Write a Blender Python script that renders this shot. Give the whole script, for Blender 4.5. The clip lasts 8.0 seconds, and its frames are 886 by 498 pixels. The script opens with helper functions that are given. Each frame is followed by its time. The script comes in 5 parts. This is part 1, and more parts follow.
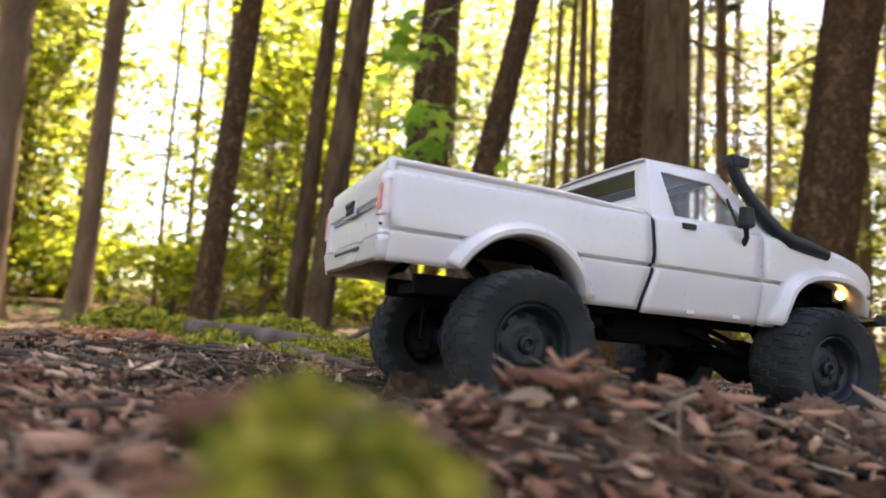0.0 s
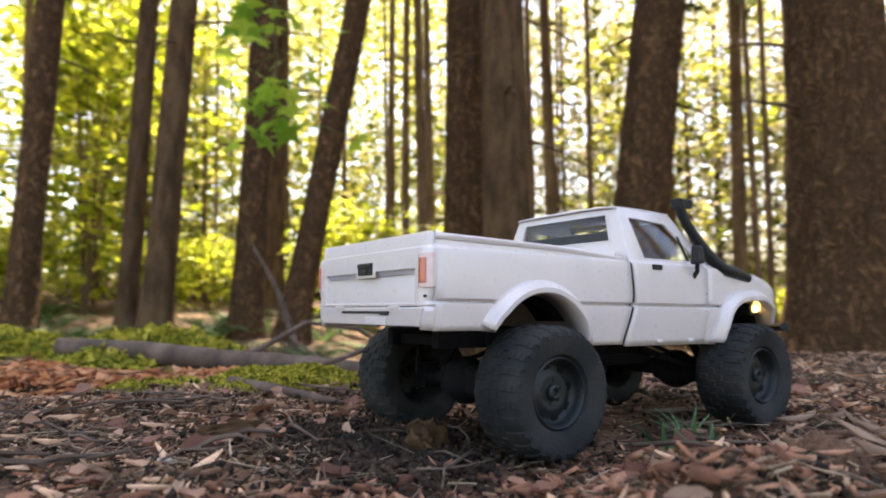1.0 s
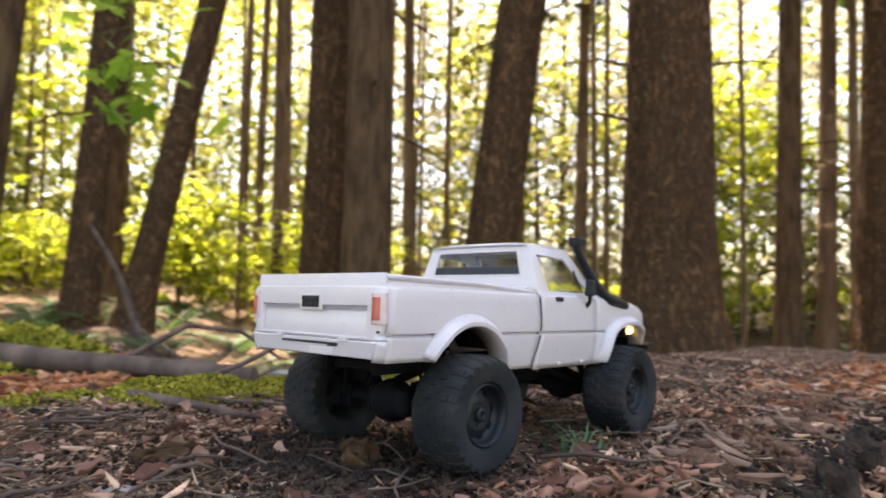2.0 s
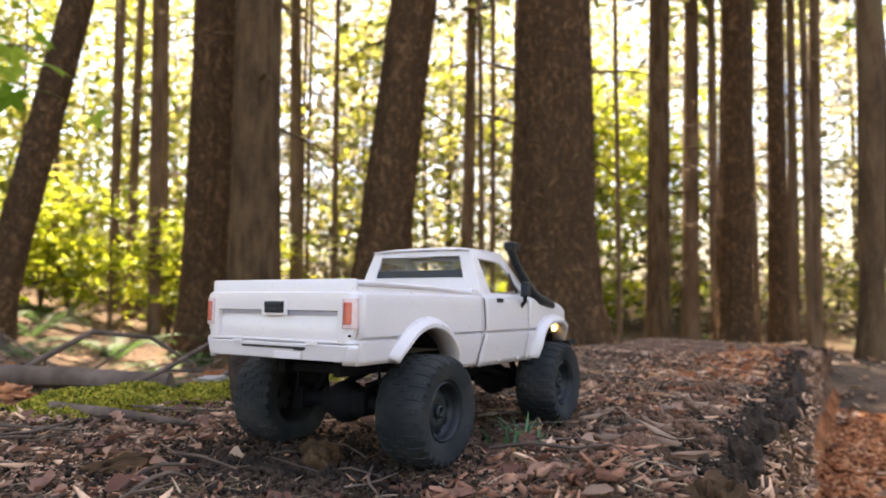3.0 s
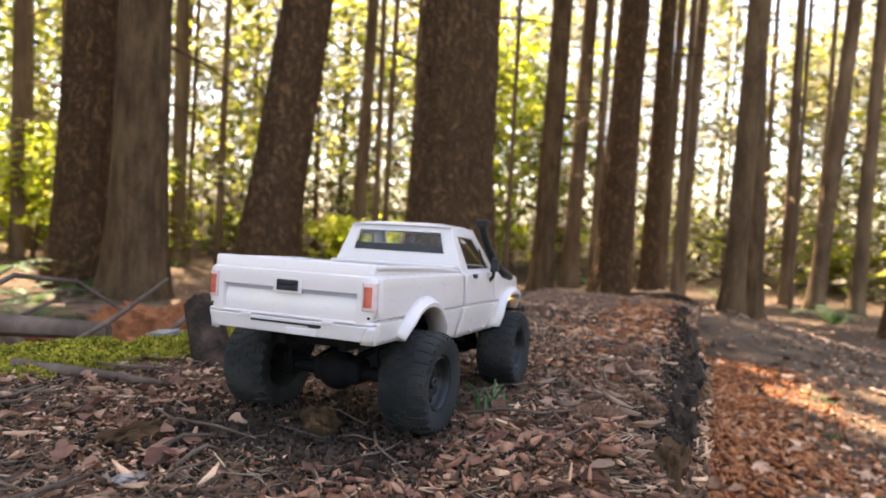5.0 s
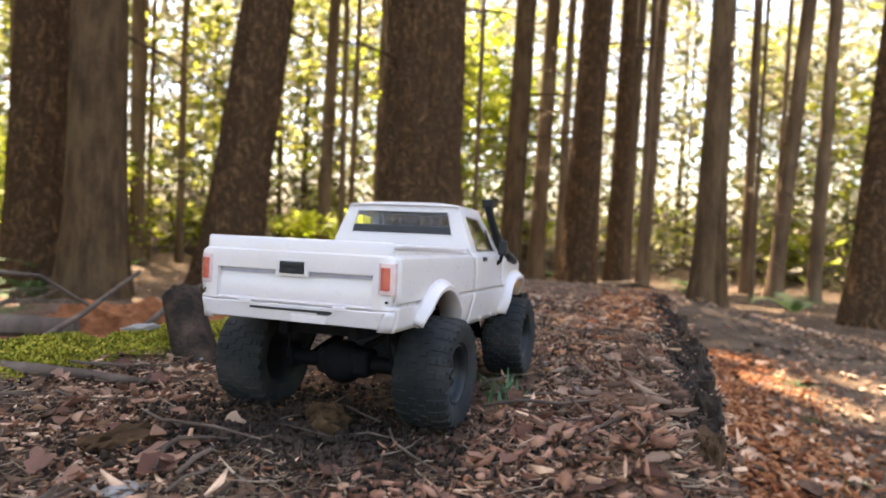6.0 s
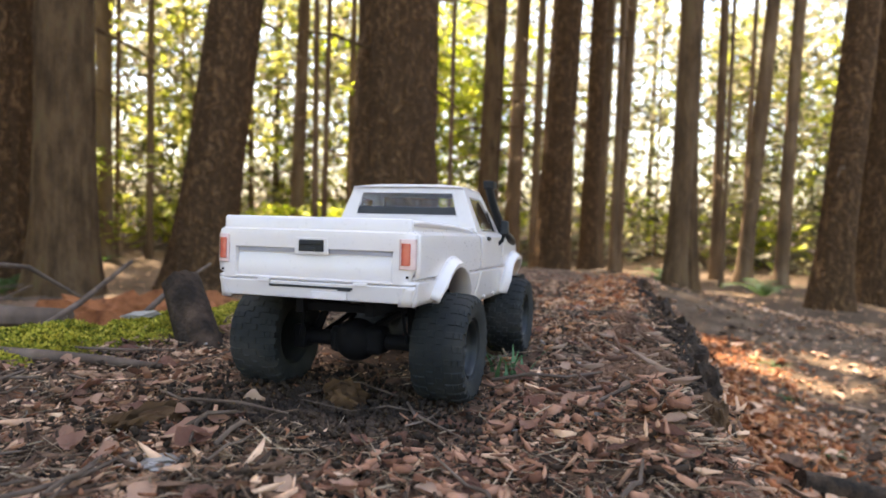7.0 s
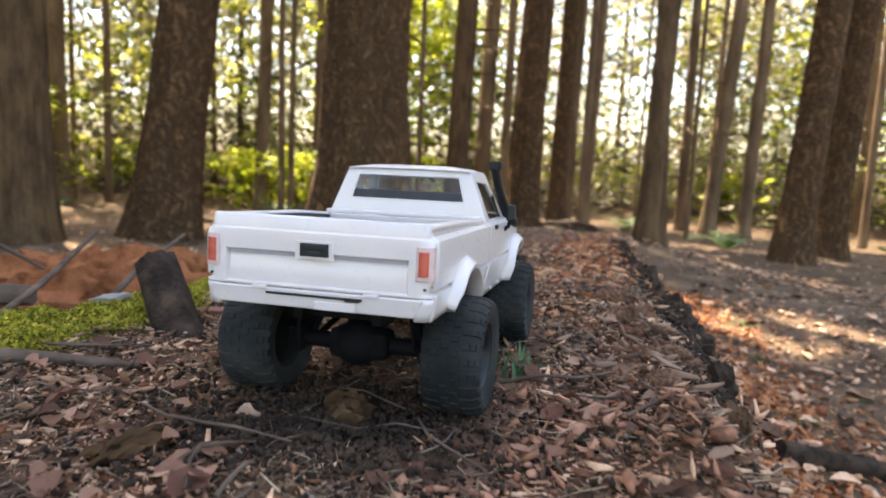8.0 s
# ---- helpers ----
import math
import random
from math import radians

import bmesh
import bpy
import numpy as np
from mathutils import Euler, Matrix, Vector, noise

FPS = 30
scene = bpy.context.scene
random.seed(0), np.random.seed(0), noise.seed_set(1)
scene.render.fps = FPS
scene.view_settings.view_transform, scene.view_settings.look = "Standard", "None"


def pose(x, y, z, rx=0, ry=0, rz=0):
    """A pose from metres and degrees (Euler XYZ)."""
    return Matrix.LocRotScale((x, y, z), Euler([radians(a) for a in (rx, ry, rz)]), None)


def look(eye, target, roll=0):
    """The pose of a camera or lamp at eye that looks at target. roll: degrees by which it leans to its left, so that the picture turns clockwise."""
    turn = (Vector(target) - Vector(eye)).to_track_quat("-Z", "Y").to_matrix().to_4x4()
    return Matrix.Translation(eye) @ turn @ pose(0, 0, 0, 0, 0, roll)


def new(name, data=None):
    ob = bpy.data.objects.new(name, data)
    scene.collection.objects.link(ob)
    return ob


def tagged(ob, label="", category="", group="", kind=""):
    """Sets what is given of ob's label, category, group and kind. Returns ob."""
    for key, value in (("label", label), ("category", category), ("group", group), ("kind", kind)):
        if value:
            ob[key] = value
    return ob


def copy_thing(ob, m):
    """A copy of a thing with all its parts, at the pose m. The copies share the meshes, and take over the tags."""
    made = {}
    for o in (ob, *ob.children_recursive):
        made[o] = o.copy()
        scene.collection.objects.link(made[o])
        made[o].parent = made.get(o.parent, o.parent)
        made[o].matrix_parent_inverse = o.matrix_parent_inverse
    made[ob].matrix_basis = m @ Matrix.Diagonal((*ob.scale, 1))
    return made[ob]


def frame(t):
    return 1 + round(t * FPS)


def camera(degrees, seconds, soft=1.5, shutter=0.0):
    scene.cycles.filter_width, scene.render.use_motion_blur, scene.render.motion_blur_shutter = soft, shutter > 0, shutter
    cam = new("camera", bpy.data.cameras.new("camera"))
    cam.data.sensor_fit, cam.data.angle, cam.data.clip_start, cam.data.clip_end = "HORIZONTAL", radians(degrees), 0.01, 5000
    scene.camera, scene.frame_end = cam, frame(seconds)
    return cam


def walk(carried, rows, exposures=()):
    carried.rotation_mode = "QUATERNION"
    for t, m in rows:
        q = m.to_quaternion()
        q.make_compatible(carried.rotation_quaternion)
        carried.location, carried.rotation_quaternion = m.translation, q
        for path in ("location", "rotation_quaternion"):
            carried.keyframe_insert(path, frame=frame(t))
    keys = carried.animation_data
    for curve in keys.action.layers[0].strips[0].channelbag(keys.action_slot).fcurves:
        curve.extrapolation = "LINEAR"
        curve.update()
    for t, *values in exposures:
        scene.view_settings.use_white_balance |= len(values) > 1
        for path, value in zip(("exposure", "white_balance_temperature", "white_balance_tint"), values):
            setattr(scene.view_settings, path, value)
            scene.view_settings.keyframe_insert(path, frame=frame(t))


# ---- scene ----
# Camera: follows close behind and beside a small model pickup standing on a rotten log.
cam = camera(67.5, 8.0, soft=1.7, shutter=0.5)
cam.data.dof.use_dof, cam.data.dof.focus_distance, cam.data.dof.aperture_fstop = True, 0.34, 13.0
PATH = [
    (0.0, pose(0.2997, -0.0712, 0.0375, 96.43, -3.01, 68.22)),
    (0.5, pose(0.2941, -0.1188, 0.0555, 95.82, 0.06, 61.85)),
    (1.0, pose(0.2812, -0.1546, 0.0756, 93.97, 0.88, 54.66)),
    (1.5, pose(0.2906, -0.1885, 0.0829, 93.77, 0.44, 49.04)),
    (2.0, pose(0.2783, -0.2090, 0.0983, 92.94, -0.61, 41.94)),
    (3.5, pose(0.2565, -0.2702, 0.1043, 92.13, 0.07, 29.40)),
    (4.0, pose(0.2513, -0.2946, 0.1175, 89.68, -1.03, 27.18)),
    (4.5, pose(0.2326, -0.3080, 0.1290, 87.98, -2.25, 24.46)),
    (6.0, pose(0.1757, -0.2796, 0.1161, 87.22, -2.45, 19.51)),
    (6.5, pose(0.1577, -0.2911, 0.1085, 86.27, -1.50, 17.57)),
    (7.0, pose(0.1586, -0.2945, 0.1079, 86.61, -1.65, 17.18)),
    (7.5, pose(0.1498, -0.2864, 0.1171, 84.32, -1.09, 15.95)),
    (8.0, pose(0.1245, -0.2655, 0.1315, 82.07, -2.65, 14.44)),
]
walk(cam, PATH, exposures=[(0.0, 2.45, 7450, 18), (1.0, 2.52, 7450, 18), (4.0, 2.61, 7550, 19), (8.0, 2.68, 7300, 13)])

# ---- sky, sun ----
SUN_BEARING, SUN_HEIGHT = 52.0, 64.0      # degrees left of the truck's heading (+y), degrees up
world = bpy.data.worlds.new("sky")
scene.world = world
world.use_nodes = True
wn = world.node_tree
wn.nodes.clear()
sky = wn.nodes.new("ShaderNodeTexSky")
sky.sky_type = "NISHITA"
sky.sun_disc = False
sky.sun_elevation, sky.sun_rotation = radians(SUN_HEIGHT), radians(-SUN_BEARING)
sky.air_density, sky.dust_density = 1.0, 2.0
back = wn.nodes.new("ShaderNodeBackground")
back.inputs["Strength"].default_value = 0.15
wout = wn.nodes.new("ShaderNodeOutputWorld")
wn.links.new(sky.outputs[0], back.inputs["Color"])
wn.links.new(back.outputs[0], wout.inputs["Surface"])

sun = new("sun", bpy.data.lights.new("sun", "SUN"))
sun.data.energy, sun.data.angle, sun.data.color = 5.0, radians(0.6), (1.0, 0.93, 0.80)
b, e = radians(SUN_BEARING), radians(SUN_HEIGHT)
sun.matrix_world = look((-30 * math.sin(b) * math.cos(e), 30 * math.cos(b) * math.cos(e), 30 * math.sin(e)), (0, 0, 0))


# ---- materials ----
def material(name, colours, scale=20.0, rough=0.7, bump=0.0, bump_scale=None, metal=0.0, coat=0.0, random_by="",
             stretch=(1, 1, 1), translucent=0.0, detail=6.0, rough_spread=0.12, spec=0.5, fine=0.35):
    """A surface of several base colours mixed by noise at two sizes, or by a random number per piece."""
    m = bpy.data.materials.new(name)
    m.use_nodes = True
    nt = m.node_tree
    n, l = nt.nodes, nt.links
    n.clear()
    out = n.new("ShaderNodeOutputMaterial")
    p = n.new("ShaderNodeBsdfPrincipled")
    tc = n.new("ShaderNodeTexCoord")
    mp = n.new("ShaderNodeMapping")
    mp.inputs["Scale"].default_value = stretch
    l.new(tc.outputs["Object"], mp.inputs["Vector"])
    big = n.new("ShaderNodeTexNoise")
    big.inputs["Scale"].default_value, big.inputs["Detail"].default_value = scale, detail
    small = n.new("ShaderNodeTexNoise")
    small.inputs["Scale"].default_value, small.inputs["Detail"].default_value = scale * 7, 4.0
    l.new(mp.outputs[0], big.inputs["Vector"])
    l.new(mp.outputs[0], small.inputs["Vector"])
    mix = n.new("ShaderNodeMath")
    mix.operation = "MULTIPLY_ADD"
    mix.inputs[1].default_value = fine
    l.new(small.outputs[0], mix.inputs[0])
    half = n.new("ShaderNodeMath")
    half.operation = "MULTIPLY_ADD"
    half.inputs[1].default_value, half.inputs[2].default_value = 1.5, -0.25 - fine / 2
    l.new(big.outputs[0], half.inputs[0])
    l.new(half.outputs[0], mix.inputs[2])
    value = mix.outputs[0]
    if random_by:
        src = n.new("ShaderNodeNewGeometry").outputs["Random Per Island"] if random_by == "island" else n.new("ShaderNodeObjectInfo").outputs["Random"]
        add = n.new("ShaderNodeMath")
        add.operation = "MULTIPLY_ADD"
        add.inputs[1].default_value = 0.35
        l.new(value, add.inputs[0])
        scaled = n.new("ShaderNodeMath")
        scaled.operation = "MULTIPLY_ADD"
        scaled.inputs[1].default_value, scaled.inputs[2].default_value = 0.95, -0.15
        l.new(src, scaled.inputs[0])
        l.new(scaled.outputs[0], add.inputs[2])
        value = add.outputs[0]
    ramp = n.new("ShaderNodeValToRGB")
    els = ramp.color_ramp.elements
    while len(els) < len(colours):
        els.new(0.5)
    for i, c in enumerate(colours):
        els[i].position = 0.08 + 0.84 * i / max(1, len(colours) - 1)
        els[i].color = (*c, 1)
    l.new(value, ramp.inputs[0])
    l.new(ramp.outputs[0], p.inputs["Base Color"])
    rr = n.new("ShaderNodeMapRange")
    rr.inputs["To Min"].default_value, rr.inputs["To Max"].default_value = max(0.02, rough - rough_spread), min(1, rough + rough_spread)
    l.new(small.outputs[0], rr.inputs["Value"])
    l.new(rr.outputs[0], p.inputs["Roughness"])
    p.inputs["Metallic"].default_value = metal
    p.inputs["Coat Weight"].default_value = coat
    p.inputs["Coat Roughness"].default_value = 0.12
    p.inputs["Specular IOR Level"].default_value = spec
    if bump:
        bn = n.new("ShaderNodeTexNoise")
        bn.inputs["Scale"].default_value, bn.inputs["Detail"].default_value = bump_scale or scale * 4, 8.0
        l.new(mp.outputs[0], bn.inputs["Vector"])
        bp = n.new("ShaderNodeBump")
        bp.inputs["Strength"].default_value, bp.inputs["Distance"].default_value = 1.0, bump
        l.new(bn.outputs[0], bp.inputs["Height"])
        l.new(bp.outputs[0], p.inputs["Normal"])
    if translucent:
        tr = n.new("ShaderNodeBsdfTranslucent")
        l.new(ramp.outputs[0], tr.inputs["Color"])
        ms = n.new("ShaderNodeMixShader")
        ms.inputs[0].default_value = translucent
        l.new(p.outputs[0], ms.inputs[1])
        l.new(tr.outputs[0], ms.inputs[2])
        l.new(ms.outputs[0], out.inputs["Surface"])
    else:
        l.new(p.outputs[0], out.inputs["Surface"])
    return m


def glowing(name, colour, strength):
    m = bpy.data.materials.new(name)
    m.use_nodes = True
    p = m.node_tree.nodes["Principled BSDF"]
    p.inputs["Base Color"].default_value = (*colour, 1)
    p.inputs["Emission Color"].default_value = (*colour, 1)
    p.inputs["Emission Strength"].default_value = strength
    return m


def clear_glass(name, tint, rough=0.02):
    m = bpy.data.materials.new(name)
    m.use_nodes = True
    p = m.node_tree.nodes["Principled BSDF"]
    p.inputs["Base Color"].default_value = (*tint, 1)
    p.inputs["Transmission Weight"].default_value = 1.0
    p.inputs["Roughness"].default_value = rough
    p.inputs["IOR"].default_value = 1.25
    return m


WHITE = material("white plastic paint", [(0.545, 0.504, 0.494), (0.566, 0.524, 0.511), (0.580, 0.536, 0.523)], 60, 0.30, 0.00004, 900, coat=0.4, rough_spread=0.08)
BLACK = material("black moulded plastic", [(0.006, 0.007, 0.008), (0.014, 0.016, 0.018)], 120, 0.5, 0.0001, 1500, spec=0.3)
RUBBER = material("dusty tyre rubber", [(0.0062, 0.0078, 0.0086), (0.0110, 0.0134, 0.0142), (0.0230, 0.0240, 0.0232), (0.034, 0.032, 0.029)], 45, 0.8, 0.00025, 700, spec=0.25)
RIM = material("dark grey steel wheel", [(0.0052, 0.0078, 0.0090), (0.0095, 0.0130, 0.0145)], 90, 0.5, 0.0001, 900, spec=0.35)
CHASSIS = material("black chassis metal", [(0.004, 0.004, 0.005), (0.009, 0.009, 0.011)], 90, 0.72, 0.0002, 700, spec=0.10)
SEAT = material("grey moulded seat", [(0.012, 0.014, 0.017), (0.03, 0.032, 0.036)], 80, 0.6)
RED = material("red lamp lens", [(0.391, 0.056, 0.0392), (0.51, 0.112, 0.07)], 220, 0.22, 0.0001, 500, coat=0.5)
CLEAR = material("pale lamp surround", [(0.5148, 0.3519, 0.3421), (0.6336, 0.4887, 0.479)], 220, 0.2, coat=0.6)
# Grey that paints the shade inside the tailgate's groove.
GREYSHADE = material("grey recess shade", [(0.26, 0.25, 0.29), (0.34, 0.33, 0.37)], 150, 0.5)
GLASS = clear_glass("window glass", (0.93, 0.96, 0.95))
AMBER = glowing("warm lit lamp", (1.0, 0.66, 0.20), 1.6)
SCREW = material("bright steel", [(0.4, 0.4, 0.42), (0.6, 0.6, 0.62)], 200, 0.3, metal=1.0)

def plated_bark(name, colours, crack, scale):
    """Bark of long plates with dark cracks between them, over the usual grain."""
    m = material(name, colours, 24.0, 0.95, 0.0, None, stretch=(1, 1, 0.5), spec=0.12, fine=0.7)
    n, l = m.node_tree.nodes, m.node_tree.links
    p = next(k for k in n if k.type == "BSDF_PRINCIPLED")
    ramp = next(k for k in n if k.type == "VALTORGB")
    tc = next(k for k in n if k.type == "TEX_COORD")
    wob = n.new("ShaderNodeTexNoise")
    wob.inputs["Scale"].default_value, wob.inputs["Detail"].default_value = 9.0, 3.0
    l.new(tc.outputs["Object"], wob.inputs["Vector"])
    shift = n.new("ShaderNodeVectorMath")
    shift.operation = "MULTIPLY_ADD"
    shift.inputs[1].default_value = (0.26, 0.26, 0.40)
    l.new(wob.outputs["Color"], shift.inputs[0])
    l.new(tc.outputs["Object"], shift.inputs[2])
    mp = n.new("ShaderNodeMapping")
    mp.inputs["Scale"].default_value = (1, 1, 0.15)
    l.new(shift.outputs[0], mp.inputs["Vector"])
    vo = n.new("ShaderNodeTexVoronoi")
    vo.feature = "DISTANCE_TO_EDGE"
    vo.inputs["Scale"].default_value = scale
    l.new(mp.outputs[0], vo.inputs["Vector"])
    lift = n.new("ShaderNodeMapRange")
    lift.inputs["From Max"].default_value = 0.30
    l.new(vo.outputs["Distance"], lift.inputs["Value"])
    mix = n.new("ShaderNodeMix")
    mix.data_type = "RGBA"
    mix.inputs[6].default_value = (*crack, 1)
    l.new(lift.outputs[0], mix.inputs[0])
    l.new(ramp.outputs[0], mix.inputs[7])
    l.new(mix.outputs[2], p.inputs["Base Color"])
    fine = n.new("ShaderNodeTexNoise")
    fine.inputs["Scale"].default_value, fine.inputs["Detail"].default_value = 55.0, 8.0
    l.new(mp.outputs[0], fine.inputs["Vector"])
    add = n.new("ShaderNodeMath")
    add.operation = "MULTIPLY_ADD"
    add.inputs[1].default_value = 0.6
    l.new(fine.outputs[0], add.inputs[0])
    l.new(lift.outputs[0], add.inputs[2])
    bp = n.new("ShaderNodeBump")
    bp.inputs["Strength"].default_value, bp.inputs["Distance"].default_value = 1.0, 0.013
    l.new(add.outputs[0], bp.inputs["Height"])
    l.new(bp.outputs[0], p.inputs["Normal"])
    return m


BARK = plated_bark("fir bark", [(0.048, 0.025, 0.0115), (0.098, 0.053, 0.025), (0.140, 0.078, 0.037), (0.205, 0.116, 0.056)], (0.050, 0.028, 0.014), 19.0)
BARK_GREY = material("greyish mossy bark", [(0.024, 0.0140, 0.0072), (0.060, 0.0350, 0.0172), (0.104, 0.0620, 0.0312), (0.098, 0.0740, 0.0310)], 16.0, 0.95, 0.02, 34, stretch=(1, 1, 0.25), spec=0.15, fine=0.6)
# Lighter than the near bark: haze over far trunks painted into the colour.
BARK_FAR = material("brown bark lightened for haze", [(0.0552, 0.0342, 0.0194), (0.138, 0.0882, 0.051), (0.2392, 0.162, 0.0968)], 6.0, 0.95, 0.01, 16, stretch=(1, 1, 0.3), spec=0.15)
SOIL = material("brown forest soil", [(0.0301, 0.0192, 0.0118), (0.0709, 0.0453, 0.0274), (0.1168, 0.0769, 0.0478), (0.175, 0.1239, 0.0815)], 9.0, 0.95, 0.012, 60, spec=0.12)
LOGTOP = material("dark crumbled log humus", [(0.0267, 0.0157, 0.0104), (0.0758, 0.0428, 0.0274), (0.161, 0.0899, 0.0562), (0.253, 0.146, 0.0927)], 38, 0.95, 0.004, 160, spec=0.12)
ROT = material("orange rotten wood", [(0.03, 0.012, 0.007), (0.16, 0.055, 0.021), (0.28, 0.105, 0.042), (0.09, 0.032, 0.015)], 30, 0.92, 0.004, 140, stretch=(1, 0.3, 1), spec=0.15)
DARKBARK = material("black-brown old bark", [(0.006, 0.004, 0.003), (0.018, 0.012, 0.008), (0.045, 0.029, 0.019), (0.085, 0.055, 0.035)], 60, 0.92, 0.003, 220, spec=0.2)
CHIP = material("bark chip litter", [(0.040, 0.0235, 0.0142), (0.130, 0.0725, 0.0435), (0.270, 0.151, 0.0910), (0.445, 0.258, 0.156), (0.650, 0.415, 0.268)], 120, 0.85, 0.0006, 500, random_by="island", spec=0.25)
ROTCHIP = material("orange wood crumbs", [(0.12, 0.036, 0.013), (0.29, 0.092, 0.033), (0.41, 0.160, 0.063), (0.47, 0.235, 0.118)], 120, 0.88, 0.0006, 500, random_by="island", spec=0.2)
ROTDARK = material("red-brown decayed wood", [(0.07, 0.028, 0.014), (0.15, 0.058, 0.028), (0.23, 0.095, 0.047), (0.31, 0.15, 0.08)], 120, 0.88, 0.0006, 500, random_by="island", spec=0.2)
RUST = material("rust-red bark flakes", [(0.075, 0.031, 0.017), (0.165, 0.071, 0.040), (0.27, 0.125, 0.072), (0.38, 0.200, 0.125)], 120, 0.85, 0.0006, 500, random_by="island", spec=0.25)
NEEDLE = material("dry needles and twigs", [(0.0432, 0.027, 0.0162), (0.113, 0.0724, 0.0443), (0.194, 0.132, 0.0842), (0.356, 0.265, 0.178)], 150, 0.8, random_by="island", spec=0.25)
DEADLEAF = material("dry brown leaf", [(0.10, 0.046, 0.028), (0.19, 0.092, 0.058), (0.30, 0.160, 0.104), (0.42, 0.27, 0.18)], 90, 0.7, 0.0005, 400, random_by="island", translucent=0.2, spec=0.3)
DEADLEAF_ONE = material("dry brown single leaf", [(0.12, 0.050, 0.032), (0.22, 0.098, 0.064), (0.34, 0.175, 0.12)], 90, 0.65, 0.0005, 400, random_by="object", translucent=0.2, spec=0.35)
BRANCH = material("grey dead branch", [(0.04, 0.0273, 0.0195), (0.09, 0.0634, 0.0468), (0.17, 0.1232, 0.0936)], 30, 0.9, 0.002, 90, stretch=(1, 1, 0.4), spec=0.2)
MOSS = material("yellow green moss", [(0.07, 0.085, 0.010), (0.20, 0.21, 0.022), (0.38, 0.335, 0.038), (0.50, 0.41, 0.068)], 60, 0.9, random_by="island", translucent=0.3, spec=0.2)
GRASS = material("green grass blade", [(0.030, 0.09, 0.035), (0.06, 0.16, 0.06), (0.11, 0.23, 0.10)], 60, 0.5, random_by="island", translucent=0.3)
LEAF = material("sunlit maple leaf", [(0.13, 0.175, 0.012), (0.26, 0.315, 0.021), (0.41, 0.445, 0.036), (0.54, 0.52, 0.07)], 3.0, 0.5, random_by="island", translucent=0.64, spec=0.35)
LEAF_NEAR = material("fresh maple leaf", [(0.13, 0.24, 0.02), (0.23, 0.36, 0.032), (0.36, 0.47, 0.055)], 14.0, 0.5, random_by="object", translucent=0.65, spec=0.35)
# Less saturated than the near leaves: haze put into the base colour.
LEAF_FAR = material("hazed far foliage", [(0.092, 0.115, 0.016), (0.215, 0.235, 0.036), (0.37, 0.36, 0.064), (0.52, 0.47, 0.17)], 1.2, 0.55, random_by="island", translucent=0.62, spec=0.35)
# Tan of dead boughs, further desaturated to paint in the distance's haze.
WOODS_FAR = material("hazed conifer sprays", [(0.060, 0.062, 0.028), (0.150, 0.142, 0.070), (0.265, 0.236, 0.138), (0.40, 0.345, 0.230)], 1.2, 0.55, random_by="island", translucent=0.58, spec=0.35)
CONIFER = material("fir needles", [(0.03, 0.045, 0.014), (0.07, 0.09, 0.025), (0.14, 0.15, 0.04), (0.26, 0.24, 0.09)], 3.0, 0.6, random_by="island", translucent=0.4, spec=0.3)
PALE = material("pale mouldy wood", [(0.136, 0.1079, 0.088), (0.2295, 0.1992, 0.172), (0.34, 0.3071, 0.272)], 120, 0.85, random_by="island")
FERN = material("green fern frond", [(0.035, 0.07, 0.02), (0.08, 0.14, 0.03), (0.16, 0.24, 0.04)], 8.0, 0.6, random_by="island", translucent=0.5)
TAN = material("dry tan bracken", [(0.1275, 0.0654, 0.0387), (0.2295, 0.1368, 0.0884), (0.3187, 0.2142, 0.1492)], 14.0, 0.8, random_by="island", translucent=0.3)


# ---- building helpers ----
def mesh_part(name, verts, faces, mat, parent=None, label="", smooth=False):
    me = bpy.data.meshes.new(name)
    me.from_pydata([tuple(v) for v in verts], [], [tuple(f) for f in faces])
    me.materials.append(mat)
    if smooth:
        me.polygons.foreach_set("use_smooth", [True] * len(me.polygons))
    me.update()
    ob = new(name, me)
    if parent:
        ob.parent = parent
    if label:
        tagged(ob, label)
    return ob


def part(name, bm, mat, parent=None, label="", bevel=0.0, smooth=True, solid=0.0, scale=1.0):
    """Link a bmesh as one mesh object under a thing or a part."""
    bmesh.ops.remove_doubles(bm, verts=bm.verts, dist=1e-5 / max(scale, 1e-6) * 0.5)
    bmesh.ops.recalc_face_normals(bm, faces=bm.faces)
    if scale != 1.0:
        bmesh.ops.scale(bm, vec=(scale, scale, scale), verts=bm.verts)
    me = bpy.data.meshes.new(name)
    bm.to_mesh(me)
    bm.free()
    me.materials.append(mat)
    if smooth:
        me.polygons.foreach_set("use_smooth", [True] * len(me.polygons))
        me.set_sharp_from_angle(angle=radians(38))
    ob = new(name, me)
    if parent:
        ob.parent = parent
    if label:
        tagged(ob, label)
    if solid:
        s = ob.modifiers.new("thickness", "SOLIDIFY")
        s.thickness, s.offset = solid, 0
    if bevel:
        bv = ob.modifiers.new("edge", "BEVEL")
        bv.width, bv.segments, bv.limit_method, bv.angle_limit = bevel, 2, "ANGLE", radians(35)
        bv.harden_normals = True
    return ob


